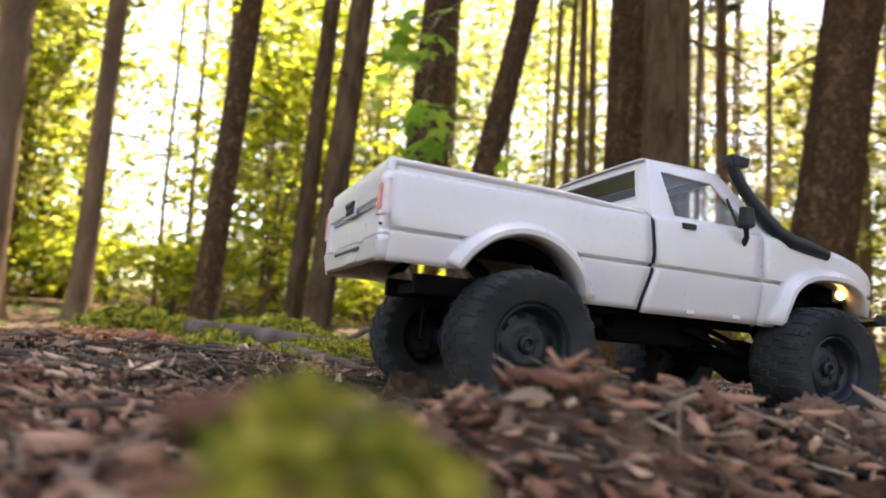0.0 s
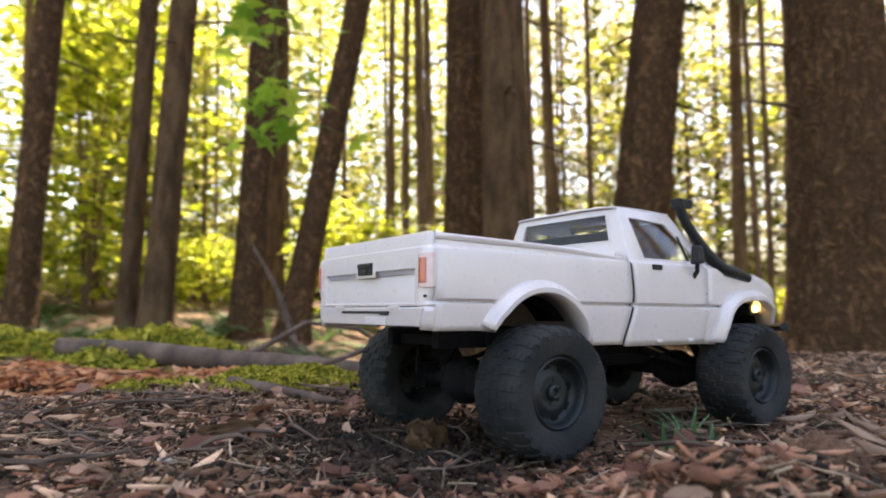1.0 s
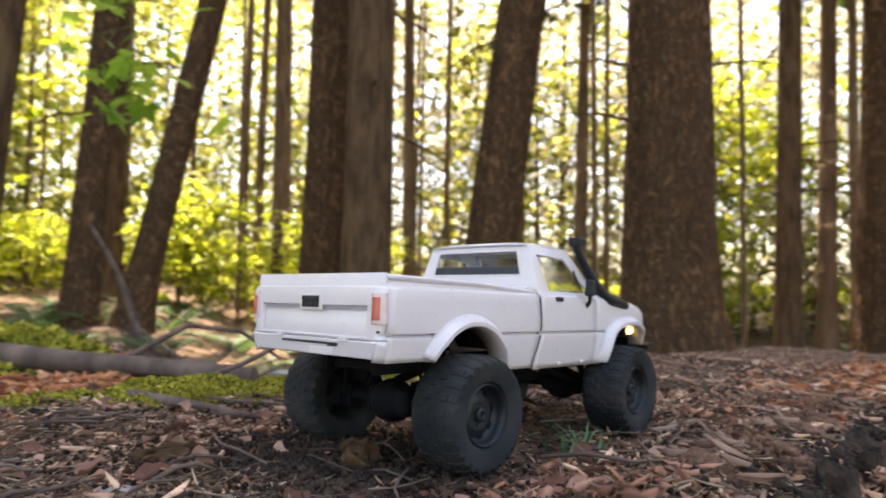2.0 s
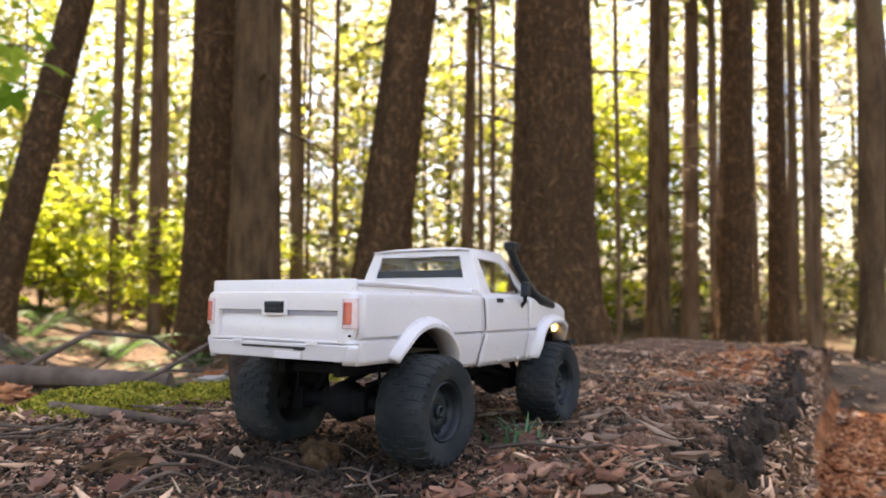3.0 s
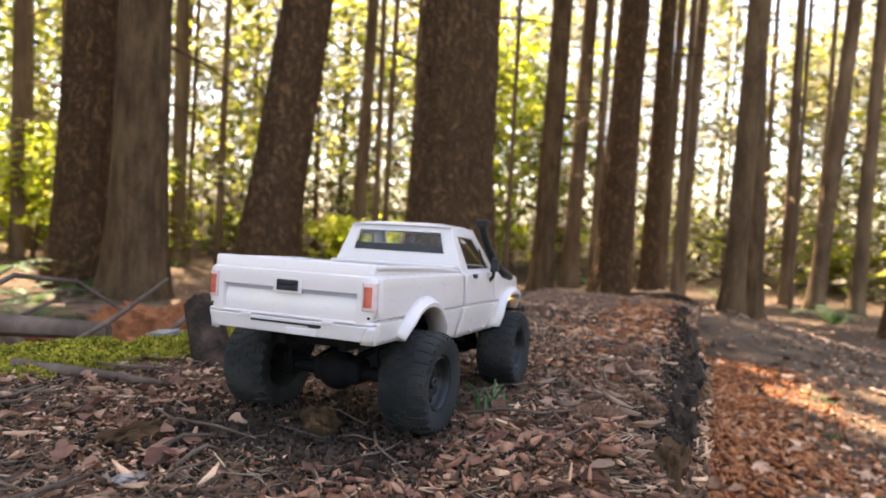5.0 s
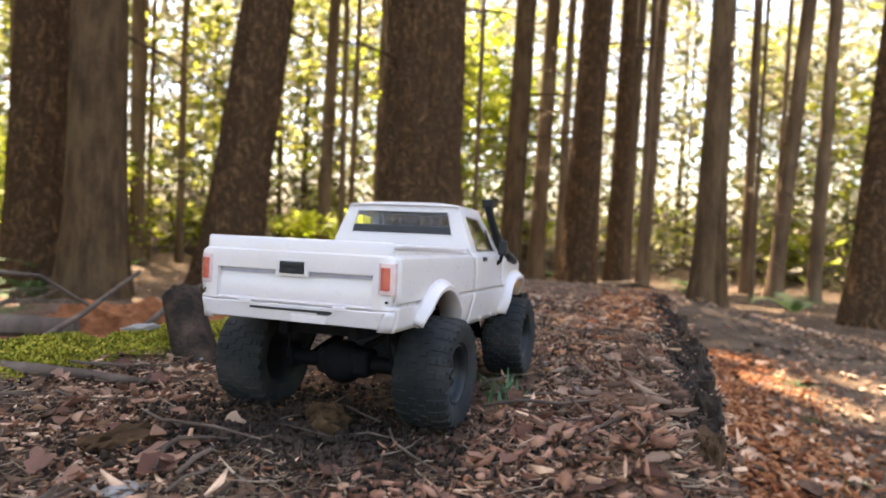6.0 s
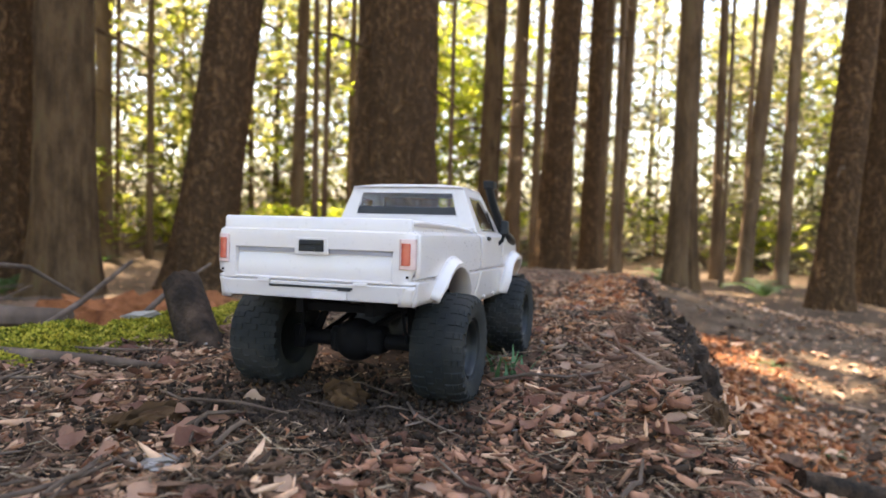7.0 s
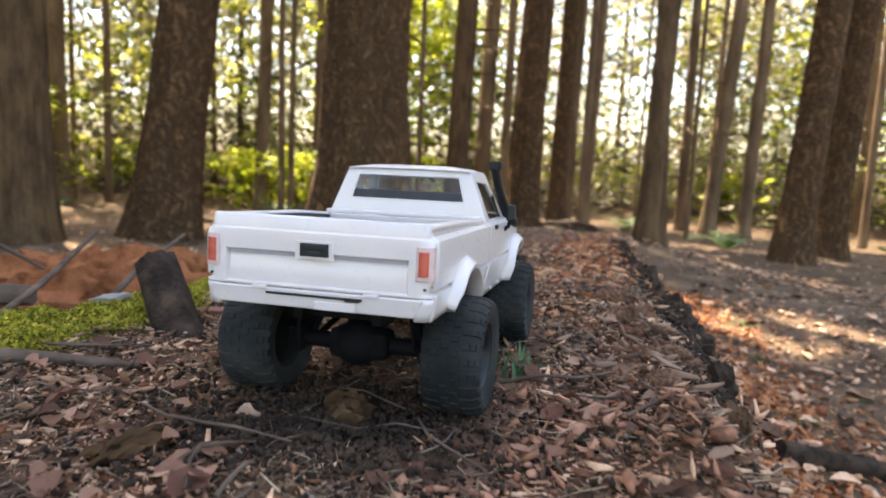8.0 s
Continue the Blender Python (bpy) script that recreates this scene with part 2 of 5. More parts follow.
def box(bm, x0, x1, y0, y1, z0, z1):
    v = [bm.verts.new(p) for p in ((x0, y0, z0), (x1, y0, z0), (x1, y1, z0), (x0, y1, z0), (x0, y0, z1), (x1, y0, z1), (x1, y1, z1), (x0, y1, z1))]
    for f in ((0, 3, 2, 1), (4, 5, 6, 7), (0, 1, 5, 4), (1, 2, 6, 5), (2, 3, 7, 6), (3, 0, 4, 7)):
        bm.faces.new([v[i] for i in f])
    return bm


def hexa(bm, lower, upper):
    """A block between two loops of equal length."""
    a, c = [bm.verts.new(p) for p in lower], [bm.verts.new(p) for p in upper]
    n = len(a)
    bm.faces.new(a[::-1])
    bm.faces.new(c)
    for i in range(n):
        bm.faces.new((a[i], a[(i + 1) % n], c[(i + 1) % n], c[i]))
    return bm


def grid(bm, rows):
    vs = [[bm.verts.new(p) for p in r] for r in rows]
    for i in range(len(vs) - 1):
        for j in range(len(vs[i]) - 1):
            q = (vs[i][j], vs[i][j + 1], vs[i + 1][j + 1], vs[i + 1][j])
            if len({tuple(round(a, 5) for a in v.co) for v in q}) >= 3:
                bm.faces.new(q)
    return bm


def tube(bm, pts, radii, seg=10, cap=True):
    pts = [Vector(p) for p in pts]
    if not isinstance(radii, (list, tuple)):
        radii = [radii] * len(pts)
    rings, up = [], Vector((0.13, 0.21, 1)).normalized()
    for i, p in enumerate(pts):
        d = (pts[min(i + 1, len(pts) - 1)] - pts[max(i - 1, 0)]).normalized()
        if abs(d.dot(up)) > 0.97:
            up = Vector((1, 0.1, 0))
        u = d.cross(up).normalized()
        w = u.cross(d)
        rings.append([bm.verts.new(p + (u * math.cos(a) + w * math.sin(a)) * radii[i]) for a in [2 * math.pi * k / seg for k in range(seg)]])
    for i in range(len(rings) - 1):
        for k in range(seg):
            bm.faces.new((rings[i][k], rings[i][(k + 1) % seg], rings[i + 1][(k + 1) % seg], rings[i + 1][k]))
    if cap:
        bm.faces.new(rings[0][::-1])
        bm.faces.new(rings[-1])
    return bm


def revolve(bm, profile, seg=40, centre=(0, 0, 0)):
    """profile: (radius, x), turned round the x axis."""
    cx, cy, cz = centre
    rings = []
    for r, x in profile:
        if r < 1e-6:
            rings.append([bm.verts.new((cx + x, cy, cz))])
        else:
            rings.append([bm.verts.new((cx + x, cy + r * math.cos(a), cz + r * math.sin(a))) for a in [2 * math.pi * k / seg for k in range(seg)]])
    for a, c in zip(rings, rings[1:]):
        for k in range(seg):
            k2 = (k + 1) % seg
            if len(a) == 1 and len(c) > 1:
                bm.faces.new((a[0], c[k], c[k2]))
            elif len(c) == 1 and len(a) > 1:
                bm.faces.new((a[k], a[k2], c[0]))
            elif len(a) > 1:
                bm.faces.new((a[k], a[k2], c[k2], c[k]))
    return bm


def blob(bm, centre, size, seg=14, rough=0.0, seed=0.0):
    new_verts = bmesh.ops.create_icosphere(bm, subdivisions=3 if seg > 10 else 2, radius=1.0)["verts"]
    for v in new_verts:
        k = 1 + rough * noise.noise(v.co * 1.7 + Vector((seed, seed * 2, 0))) + rough * 0.5 * noise.noise(v.co * 4.1 + Vector((0, seed, seed)))
        v.co = Vector((centre[0] + v.co.x * size[0] * k, centre[1] + v.co.y * size[1] * k, centre[2] + v.co.z * size[2] * k))
    return bm


def smoothstep(a, c, v):
    t = min(1.0, max(0.0, (v - a) / (c - a)))
    return t * t * (3 - 2 * t)



# ---- the ground and the fallen log ----
SLOPE = -0.0337            # the log's top falls gently ahead


def n3(x, y, s, o=0.0):
    return noise.noise(Vector((x * s + o, y * s - o, o * 0.37)))


def shelf(x, y):
    """The bank of litter that joins the log's hidden side behind the truck."""
    edge = -0.95 - 0.1 * n3(y, 0, 3, 4)
    a = smoothstep(edge - 0.45, edge, x) * (1 - smoothstep(-0.42, -0.2, x))
    return a * (1 - smoothstep(0.02 - 0.42 * (x + 0.3), 0.16 - 0.42 * (x + 0.3), y)) * smoothstep(-2.2, -1.4, y)


TILT = ((-70, -0.03), (-25, -0.058), (30, -0.058), (50, -0.045), (62, 0.02), (100, 0.035), (130, 0.0))


def interp_pts(v, pts):
    return float(np.interp(v, [p[0] for p in pts], [p[1] for p in pts]))


def ground_z(x, y):
    d = math.hypot(x, y)
    z = -0.30 + 0.05 * n3(x, y, 0.45) + 0.02 * n3(x, y, 1.9, 3) + 0.008 * n3(x, y, 7, 1)
    if d < 4:
        z += 0.012 * n3(x, y, 21, 2) * (1 - d / 4)
    # crumbled heap at the foot of the log
    z += 0.07 * (1 - smoothstep(0.20, 0.60, x)) * smoothstep(-0.1, 0.15, x) * smoothstep(-1.6, -1.0, y) * (1 - smoothstep(1.2, 2.0, y))
    # the ground falls away ahead and rises to the side, shaped to fit the camera's view
    bearing = math.degrees(math.atan2(-x - 0.1, y + 0.6))
    z += interp_pts(bearing, TILT) * min(11.0, max(0.0, d - 1.0))
    z += (0.022 * max(0.0, d - 9) + 0.4 * smoothstep(12, 30, d)) * (0.25 + 0.75 * smoothstep(45, 62, bearing))
    # a rise into which the log's far end runs
    z += 0.20 * math.exp(-((x + 0.05) / 0.9) ** 2 - ((y - 2.7) / 0.95) ** 2)
    s = shelf(x, y)
    z = z * (1 - s) + (-0.012 + 0.02 * n3(x, y, 6, 7) + 0.008 * n3(x, y, 24, 5)) * s
    return z


def right_edge(y):
    return 0.203 - 0.035 * smoothstep(0.45, 1.1, y) + 0.078 * (1 - smoothstep(-0.068, -0.036, y)) + 0.012 * n3(y, 0.3, 9, 2) + 0.007 * n3(y, 0.7, 31, 5)


def left_edge(y):
    return -0.275 + 0.03 * n3(y, 0.1, 4, 8) + 0.05 * smoothstep(0.5, 1.4, y)


def interp_y(y):
    return float(np.interp(y, [-0.02, 0.08, 0.3, 0.6], [1.0, 0.66, 0.4, 0.0]))


def log_z(x, y):
    z = SLOPE * (y - 0.062) + 0.006 * n3(x, y, 9, 1) + 0.004 * n3(x, y, 28, 3) + 0.002 * n3(x, y, 75, 6)
    z -= 0.014 * smoothstep(right_edge(y) - 0.05, right_edge(y), x)
    z += 0.012 * math.exp(-((x - 0.12) / 0.03) ** 2) * n3(y, 2, 7, 4)
    z += 0.024 * smoothstep(-0.07, 0.03, y) * interp_y(y) * math.exp(-((x - 0.170) / 0.026) ** 2) * (1 + 0.35 * n3(x, y, 40, 2))
    z += (0.006 + 0.010 * n3(y, 1.3, 34, 2)) * smoothstep(0.06, 0.14, y) * smoothstep(right_edge(y) - 0.040, right_edge(y) - 0.010, x)
    z += 0.0355 * math.exp(-((x - 0.2545) / 0.018) ** 2 - ((y + 0.056) / 0.026) ** 2)
    near = math.exp(-min(((x - sx * 0.055) / 0.03) ** 2 + ((y - wy) / 0.035) ** 2 for sx in (-1, 1) for wy in (0.062, 0.230)))
    flat = SLOPE * (y - 0.062) - 0.001
    return z * (1 - near) + flat * near - 0.10 * smoothstep(1.5, 2.1, y)


def top_z(x, y):
    if left_edge(y) + 0.01 < x < right_edge(y) - 0.004 and -1.2 < y < 2.0:
        return log_z(x, y)
    return ground_z(x, y)


def spaced(fine, inner, outer, growth):
    v, s = list(np.arange(0, inner, fine)), fine
    while v[-1] < outer:
        s *= growth
        v.append(v[-1] + s)
    return sorted([-a for a in v[1:]] + v)


def build_ground():
    xs = spaced(0.02, 1.2, 420, 1.09)
    ys = spaced(0.02, 1.2, 420, 1.09)
    verts = [(x, y, ground_z(x, y)) for y in ys for x in xs]
    n = len(xs)
    faces = [(j * n + i, j * n + i + 1, (j + 1) * n + i + 1, (j + 1) * n + i) for j in range(len(ys) - 1) for i in range(n - 1)]
    return tagged(mesh_part("ground", verts, faces, SOIL, smooth=True), "brown forest floor of bare soil and old needles", "ground", kind="structure")


def build_log():
    ys = list(np.arange(-1.2, 2.05, 0.007))
    us = np.linspace(0, 1, 84)
    verts = []
    for y in ys:
        le, re = left_edge(y), right_edge(y)
        ring = [(le - 0.20, ground_z(le - 0.20, y) - 0.05), (le - 0.13, -0.20), (le - 0.06, -0.09), (le - 0.02, -0.025)]
        ring += [(le + (re - le) * u, None) for u in us]
        for k in range(18):
            t = k / 17
            ring.append((re + 0.007 - 0.012 * math.sin(t * 6.0) * (1 - t) + 0.10 * max(0, t - 0.35) ** 1.5, -0.026 - 0.30 * t ** 1.25))
        rag = 0.20 * ((1 - smoothstep(-1.2, -0.9, y)) + smoothstep(1.75, 2.05, y))
        for x, z in ring:
            yy = y + rag * (n3(x, z or 0.0, 7, 3) + 0.5 * n3(x, z or 0.0, 19, 8))
            if z is None:
                verts.append((x, yy, log_z(x, y)))
            else:
                k = 0.009 * n3(y, z * 2, 22, 9) + 0.006 * n3(y, z * 3, 60, 3) + 0.0035 * n3(y, z, 150, 5)
                verts.append((x + k, yy, z + SLOPE * y + k * 0.6))
    n = len(us) + 22
    faces = [(j * n + i, j * n + i + 1, (j + 1) * n + i + 1, (j + 1) * n + i) for j in range(len(ys) - 1) for i in range(n - 1)]
    faces.append(tuple(range(n))[::-1])
    faces.append(tuple((len(ys) - 1) * n + i for i in range(n)))
    ob = mesh_part("fallen_log", verts, faces, LOGTOP, smooth=True)
    ob.data.materials.append(ROT)
    for f in ob.data.polygons:
        if len(f.vertices) == 4 and f.index % (n - 1) >= n - 10:
            f.material_index = 1
    return tagged(ob, "broad rotten fallen log crumbling into bark and orange wood", "fallen log")


build_ground()
build_log()


# ---- trees ----
def polar(bearing, d):
    """A place at that bearing (degrees left of the truck's heading) and distance from behind the truck."""
    a = radians(bearing + 1.1)
    return 0.2 - d * math.sin(a), -0.2 + d * math.cos(a)


def trunk_mesh(d, height, lean, seed, seg=28, rings=44, furrow=0.0, flare=0.45, ridge=0.05, bend=0.0):
    verts, faces = [], []
    for i in range(rings + 1):
        t = (i / rings) ** 1.7
        h = height * t
        r = d / 2 * (1 - 0.62 * t) * (1 + flare * math.exp(-h / (d * 0.9)))
        ox = lean[0] * h + bend * math.sin(h * 0.5 + seed) * 0.1 * d
        oy = lean[1] * h + bend * math.cos(h * 0.43 + seed) * 0.1 * d
        for k in range(seg):
            a = 2 * math.pi * k / seg
            rr = r * (1 + ridge * noise.noise(Vector((math.cos(a) * 5, math.sin(a) * 5, h * 0.7 / max(d, 0.1) * 0.3 + seed)))
                      + ridge * 0.8 * noise.noise(Vector((math.cos(a) * 13, math.sin(a) * 13, h * 3 + seed)))
                      - furrow * (1 - min(1.0, 3.2 * abs(noise.noise(Vector((math.cos(a) * 5.5 + seed, math.sin(a) * 5.5, h * 1.1 + seed))))))
                      + 0.10 * math.exp(-h / (d * 0.6)) * math.sin(3 * a + seed))
            verts.append((ox + rr * math.cos(a), oy + rr * math.sin(a), h - 0.35 * (i == 0)))
    for i in range(rings):
        for k in range(seg):
            faces.append((i * seg + k, i * seg + (k + 1) % seg, (i + 1) * seg + (k + 1) % seg, (i + 1) * seg + k))
    faces.append(tuple(rings * seg + k for k in range(seg)))
    return verts, faces


def leaf_mesh(centres, per, spread, size, seed, flat=0.5, long=1.5):
    """Many small folded leaves round the given centres, as vertex and face lists."""
    rng = np.random.default_rng(seed)
    c = np.repeat(np.asarray(centres, float), per, axis=0)
    n = len(c)
    c = c + rng.normal(0, 1, (n, 3)) * np.asarray(spread)
    s = size * rng.uniform(0.55, 1.35, n)[:, None]
    az = rng.uniform(0, 2 * np.pi, n)
    tilt = rng.normal(0, flat, n)
    u = np.stack([np.cos(az) * np.cos(tilt), np.sin(az) * np.cos(tilt), np.sin(tilt)], 1)
    w = np.cross(u, np.stack([rng.normal(0, flat, n), rng.normal(0, flat, n), np.ones(n)], 1))
    w /= np.linalg.norm(w, axis=1)[:, None] + 1e-9
    nn = np.cross(u, w)
    v = np.stack([c - u * s * long / 2, c + w * s * 0.42 - nn * s * 0.1, c + u * s * long / 2, c - w * s * 0.42 - nn * s * 0.1], 1).reshape(-1, 3)
    i = np.arange(n)[:, None] * 4
    f = np.concatenate([i + [0, 1, 2], i + [0, 2, 3]], 1).reshape(-1, 3)
    return v, f


def fast_mesh(name, v, f, mat):
    me = bpy.data.meshes.new(name)
    v, f = np.asarray(v, np.float32), np.asarray(f, np.int32)
    me.vertices.add(len(v))
    me.vertices.foreach_set("co", v.ravel())
    k = f.shape[1]
    me.loops.add(f.size)
    me.loops.foreach_set("vertex_index", f.ravel())
    me.polygons.add(len(f))
    me.polygons.foreach_set("loop_start", np.arange(0, f.size, k, dtype=np.int32))
    me.materials.append(mat)
    me.update(calc_edges=True)
    me.validate()
    return me


def crown_mesh(name, seed, low, high, radius, boughs, per, mat, size):
    """Drooping boughs round a stem, wide below and narrow at the tip."""
    rng = random.Random(seed)
    centres = []
    for _ in range(boughs):
        t = rng.random() ** 1.2
        h = low + (high - low) * t
        reach = radius * (1 - 0.8 * t) * rng.uniform(0.5, 1.1)
        a = rng.uniform(0, 2 * math.pi)
        for k in range(6):
            q = (k + 1) / 6 * reach
            centres.append((q * math.cos(a), q * math.sin(a), h - 0.12 * q * q / max(radius, 1)))
    v, f = leaf_mesh(centres, per, (0.16, 0.16, 0.09), size, seed, 0.45, 1.8)
    return fast_mesh(name, v, f, mat)


# Crowns above the view, added to shade the truck and the log.
SHADE_CROWNS = [crown_mesh("crown", 11, 6.5, 16, 2.4, 62, 5, CONIFER, 0.17), crown_mesh("crown", 12, 5.5, 14, 2.0, 55, 5, CONIFER, 0.16)]


def fir_tree(bearing, d, dia, lean=0.0, height=17.0, mat=BARK, label="", seed=1.0, crown=0, limbs=6, ridge=0.05, flare=0.45):
    """lean: metres to the right, as seen from the truck, for each metre of height."""
    x, y = polar(bearing, d)
    ob = tagged(new("fir_tree"), label or "tall dark brown fir trunk with furrowed bark", "tree")
    ob.location = (x, y, ground_z(x, y))
    lv = (lean * math.cos(radians(bearing)), lean * math.sin(radians(bearing)))
    thick = dia > 0.28
    v, f = trunk_mesh(dia, height, lv, seed, 110 if thick else 32, 130 if thick else 60, 0.055 if thick else 0.03, flare=flare, ridge=ridge)
    mesh_part("trunk", v, f, mat, ob, smooth=True)
    rng = random.Random(seed * 13)
    for _ in range(limbs):
        h = rng.uniform(1.0, 6.0)
        a = rng.uniform(0, 2 * math.pi)
        r0 = dia * 0.45 * (1 - 0.5 * h / height)
        ln = rng.uniform(0.25, 0.9) * min(1.0, dia / 0.2)
        base = Vector((lv[0] * h + r0 * math.cos(a), lv[1] * h + r0 * math.sin(a), h))
        way = Vector((math.cos(a), math.sin(a), rng.uniform(-0.35, 0.15)))
        bm = tube(bmesh.new(), [base, base + way * ln * 0.5, base + way * ln + Vector((0, 0, -0.08))], [k * min(1.0, dia / 0.25) for k in (0.014, 0.009, 0.003)], 6)
        part("dead_limb", bm, BARK_GREY, ob)
    if crown is not None:
        cr = new("crown", SHADE_CROWNS[crown])
        cr.parent = ob
        cr.location = (lv[0] * 9, lv[1] * 9, 0)
        cr.rotation_euler = (0, 0, seed)
    return ob


MAIN_TREES = [
    # bearing, distance, diameter, lean, bark, label
    (21.4, 4.9, 0.62, 0.01, BARK, "massive old fir trunk with deeply furrowed brown bark"),
    (37.3, 5.0, 0.40, 0.12, BARK, "large dark fir trunk leaning to one side"),
    (46.9, 4.6, 0.34, 0.0, BARK_GREY, "straight smooth grey-brown fir trunk"),
    (50.8, 5.4, 0.38, 0.02, BARK, "thick furrowed fir trunk beside a smoother one"),
    (12.9, 7.4, 0.25, 0.02, BARK_GREY, ""),
    (10.5, 11.0, 0.27, 0.02, BARK_FAR, ""),
    (7.2, 7.4, 0.36, 0.03, BARK, "broad dark fir trunk with a flared base"),
    (-2.7, 3.2, 0.098, 0.02, BARK_GREY, "slender grey trunk standing beside the path"),
    (4.0, 9.0, 0.24, 0.01, BARK, ""),
    (-4.3, 5.8, 0.14, -0.05, BARK_GREY, "slender dark trunk leaning beside the path"),
    (-14.2, 5.6, 0.25, 0.05, BARK, "dark fir trunk leaning over the path"),
    (-16.6, 7.0, 0.30, 0.03, BARK, ""),
    (69.4, 5.0, 0.22, 0.06, BARK, "reddish brown trunk of a forked pair"),
    (65.7, 5.1, 0.22, 0.20, BARK, "strongly leaning trunk of a forked pair"),
    (78.4, 5.2, 0.15, 0.05, BARK_GREY, "slim trunk of a pair growing together"),
    (76.3, 4.8, 0.20, 0.07, BARK_GREY, "thicker trunk of a pair growing together"),
    (85.6, 5.2, 0.20, 0.06, BARK, ""),
]
DEEPER_TREES = [
    (67.4, 8.5, 0.24, 0.02, BARK_GREY, ""),
    (43.5, 11.0, 0.22, -0.01, BARK_FAR, ""),
    (29.0, 11.0, 0.22, 0.02, BARK_FAR, ""),
    (34.0, 12.5, 0.20, 0.0, BARK_FAR, ""),
    (1.6, 11.0, 0.19, 0.02, BARK_FAR, ""),
    (-8.3, 10.0, 0.21, 0.05, BARK_FAR, ""),
    (-11.0, 10.0, 0.18, 0.01, BARK_FAR, ""),
    (95.0, 7.0, 0.20, 0.02, BARK_FAR, ""),
    (101.0, 6.0, 0.26, 0.0, BARK_FAR, ""),
]
# Some trees get no crown, so that sun patches reach the path.
for i, (be, di, dia, le, mt, lb) in enumerate(MAIN_TREES + DEEPER_TREES):
    fir_tree(be, di, dia, le, 17, mt, lb, 1.3 + i * 0.77, i % 2 if be > -5 and (di > 3 or be > 0) and not 33 < be < 40 else None, 8 if dia > 0.12 else 3, 0.07 if dia > 0.4 else 0.05)


def thin_tree_mesh(name, seed):
    rng = random.Random(seed)
    v, f = trunk_mesh(0.16, 13, (rng.uniform(-0.02, 0.02), rng.uniform(-0.02, 0.02)), seed, 12, 16, 0.0, 0.3, 0.04, 1.0)
    me = bpy.data.meshes.new(name)
    me.from_pydata(v, [], f)
    me.materials.append(BARK_FAR)
    me.polygons.foreach_set("use_smooth", [True] * len(me.polygons))
    return me


def dead_limb_mesh(name, seed):
    """A drooping dead limb with a few bare side twigs."""
    rng = random.Random(seed)
    ln = rng.uniform(0.55, 1.15)
    pts = [Vector((ln * t, 0.05 * math.sin(5 * t + seed), ln * (0.12 * t - 0.38 * t * t))) for t in (0, 0.3, 0.65, 1.0)]
    bm = tube(bmesh.new(), pts, [0.013, 0.010, 0.006, 0.002], 5)
    for k in range(5):
        t = rng.uniform(0.25, 0.95)
        p = Vector((ln * t, 0.05 * math.sin(5 * t + seed), ln * (0.12 * t - 0.38 * t * t)))
        w = Vector((rng.uniform(0.3, 0.8), rng.choice((-1, 1)) * rng.uniform(0.4, 1.0), rng.uniform(-0.5, 0.1))) * ln * rng.uniform(0.14, 0.34)
        tube(bm, [p, p + w * 0.55, p + w + Vector((0, 0, -0.03))], [0.005, 0.0035, 0.0012], 4)
    me = bpy.data.meshes.new(name)
    bm.to_mesh(me)
    bm.free()
    me.materials.append(BARK_FAR)
    return me


def far_trees():
    rng = random.Random(5)
    twigs = random.Random(55)
    limbs = [dead_limb_mesh("dead_limb", s) for s in range(5)]
    trunks = [thin_tree_mesh("trunk", s) for s in (1, 2, 3, 4)]
    n = 0
    while n < 118:
        be, d = rng.uniform(-42, 118), rng.uniform(8.5, 27) if n % 3 else rng.uniform(8.0, 14)
        x, y = polar(be, d)
        s = rng.choice((0.3, 0.35, 0.45, 0.55, 0.7, 0.95)) * (0.75 + d / 40)
        ob = tagged(new("forest_tree"), "slender brown conifer trunk of the forest behind, lightened for haze", "tree", "trees of the background forest")
        ob.location = (x, y, ground_z(x, y) - 0.05)
        t = new("trunk", trunks[n % 4])
        t.parent, t.scale, t.rotation_euler = ob, (s, s, 1), (0, 0, rng.uniform(0, 6))
        for k in range(6):
            li = new("dead_limb", limbs[(n + k) % 5])
            li.parent, li.location = ob, (0, 0, twigs.uniform(0.8, 6.5))
            li.rotation_euler = (0, twigs.uniform(-0.35, 0.35), twigs.uniform(0, 6.28))
        n += 1


far_trees()


# ---- leafy understorey ----
def shrub_source(name, seed, height, radius, clumps, per, size, mat, category, label):
    rng = random.Random(seed)
    ob = tagged(new(name), label, category, "leafy undergrowth between the trunks")
    centres = []
    for k in range(5):
        a, r = rng.uniform(0, 6.28), radius * rng.uniform(0.2, 0.7)
        top = Vector((r * math.cos(a), r * math.sin(a), height * rng.uniform(0.7, 1.0)))
        mid = Vector((top.x * 0.35, top.y * 0.35, height * 0.45))
        part("stem", tube(bmesh.new(), [(0, 0, -0.05), mid, top], [0.02, 0.012, 0.004], 6), BARK_FAR, ob)
        for _ in range(clumps // 5):
            t = rng.uniform(0.15, 1.0)
            p = mid.lerp(top, t) if t > 0.4 else mid * (t / 0.4)
            centres.append((p.x + rng.gauss(0, radius * 0.45), p.y + rng.gauss(0, radius * 0.45), max(0.05, p.z + rng.gauss(0, height * 0.12))))
    v, f = leaf_mesh(centres, per, (0.11, 0.11, 0.05), size, seed, 0.5, 1.5)
    o = new("foliage", fast_mesh("foliage", v, f, mat))
    o.parent = ob
    return ob


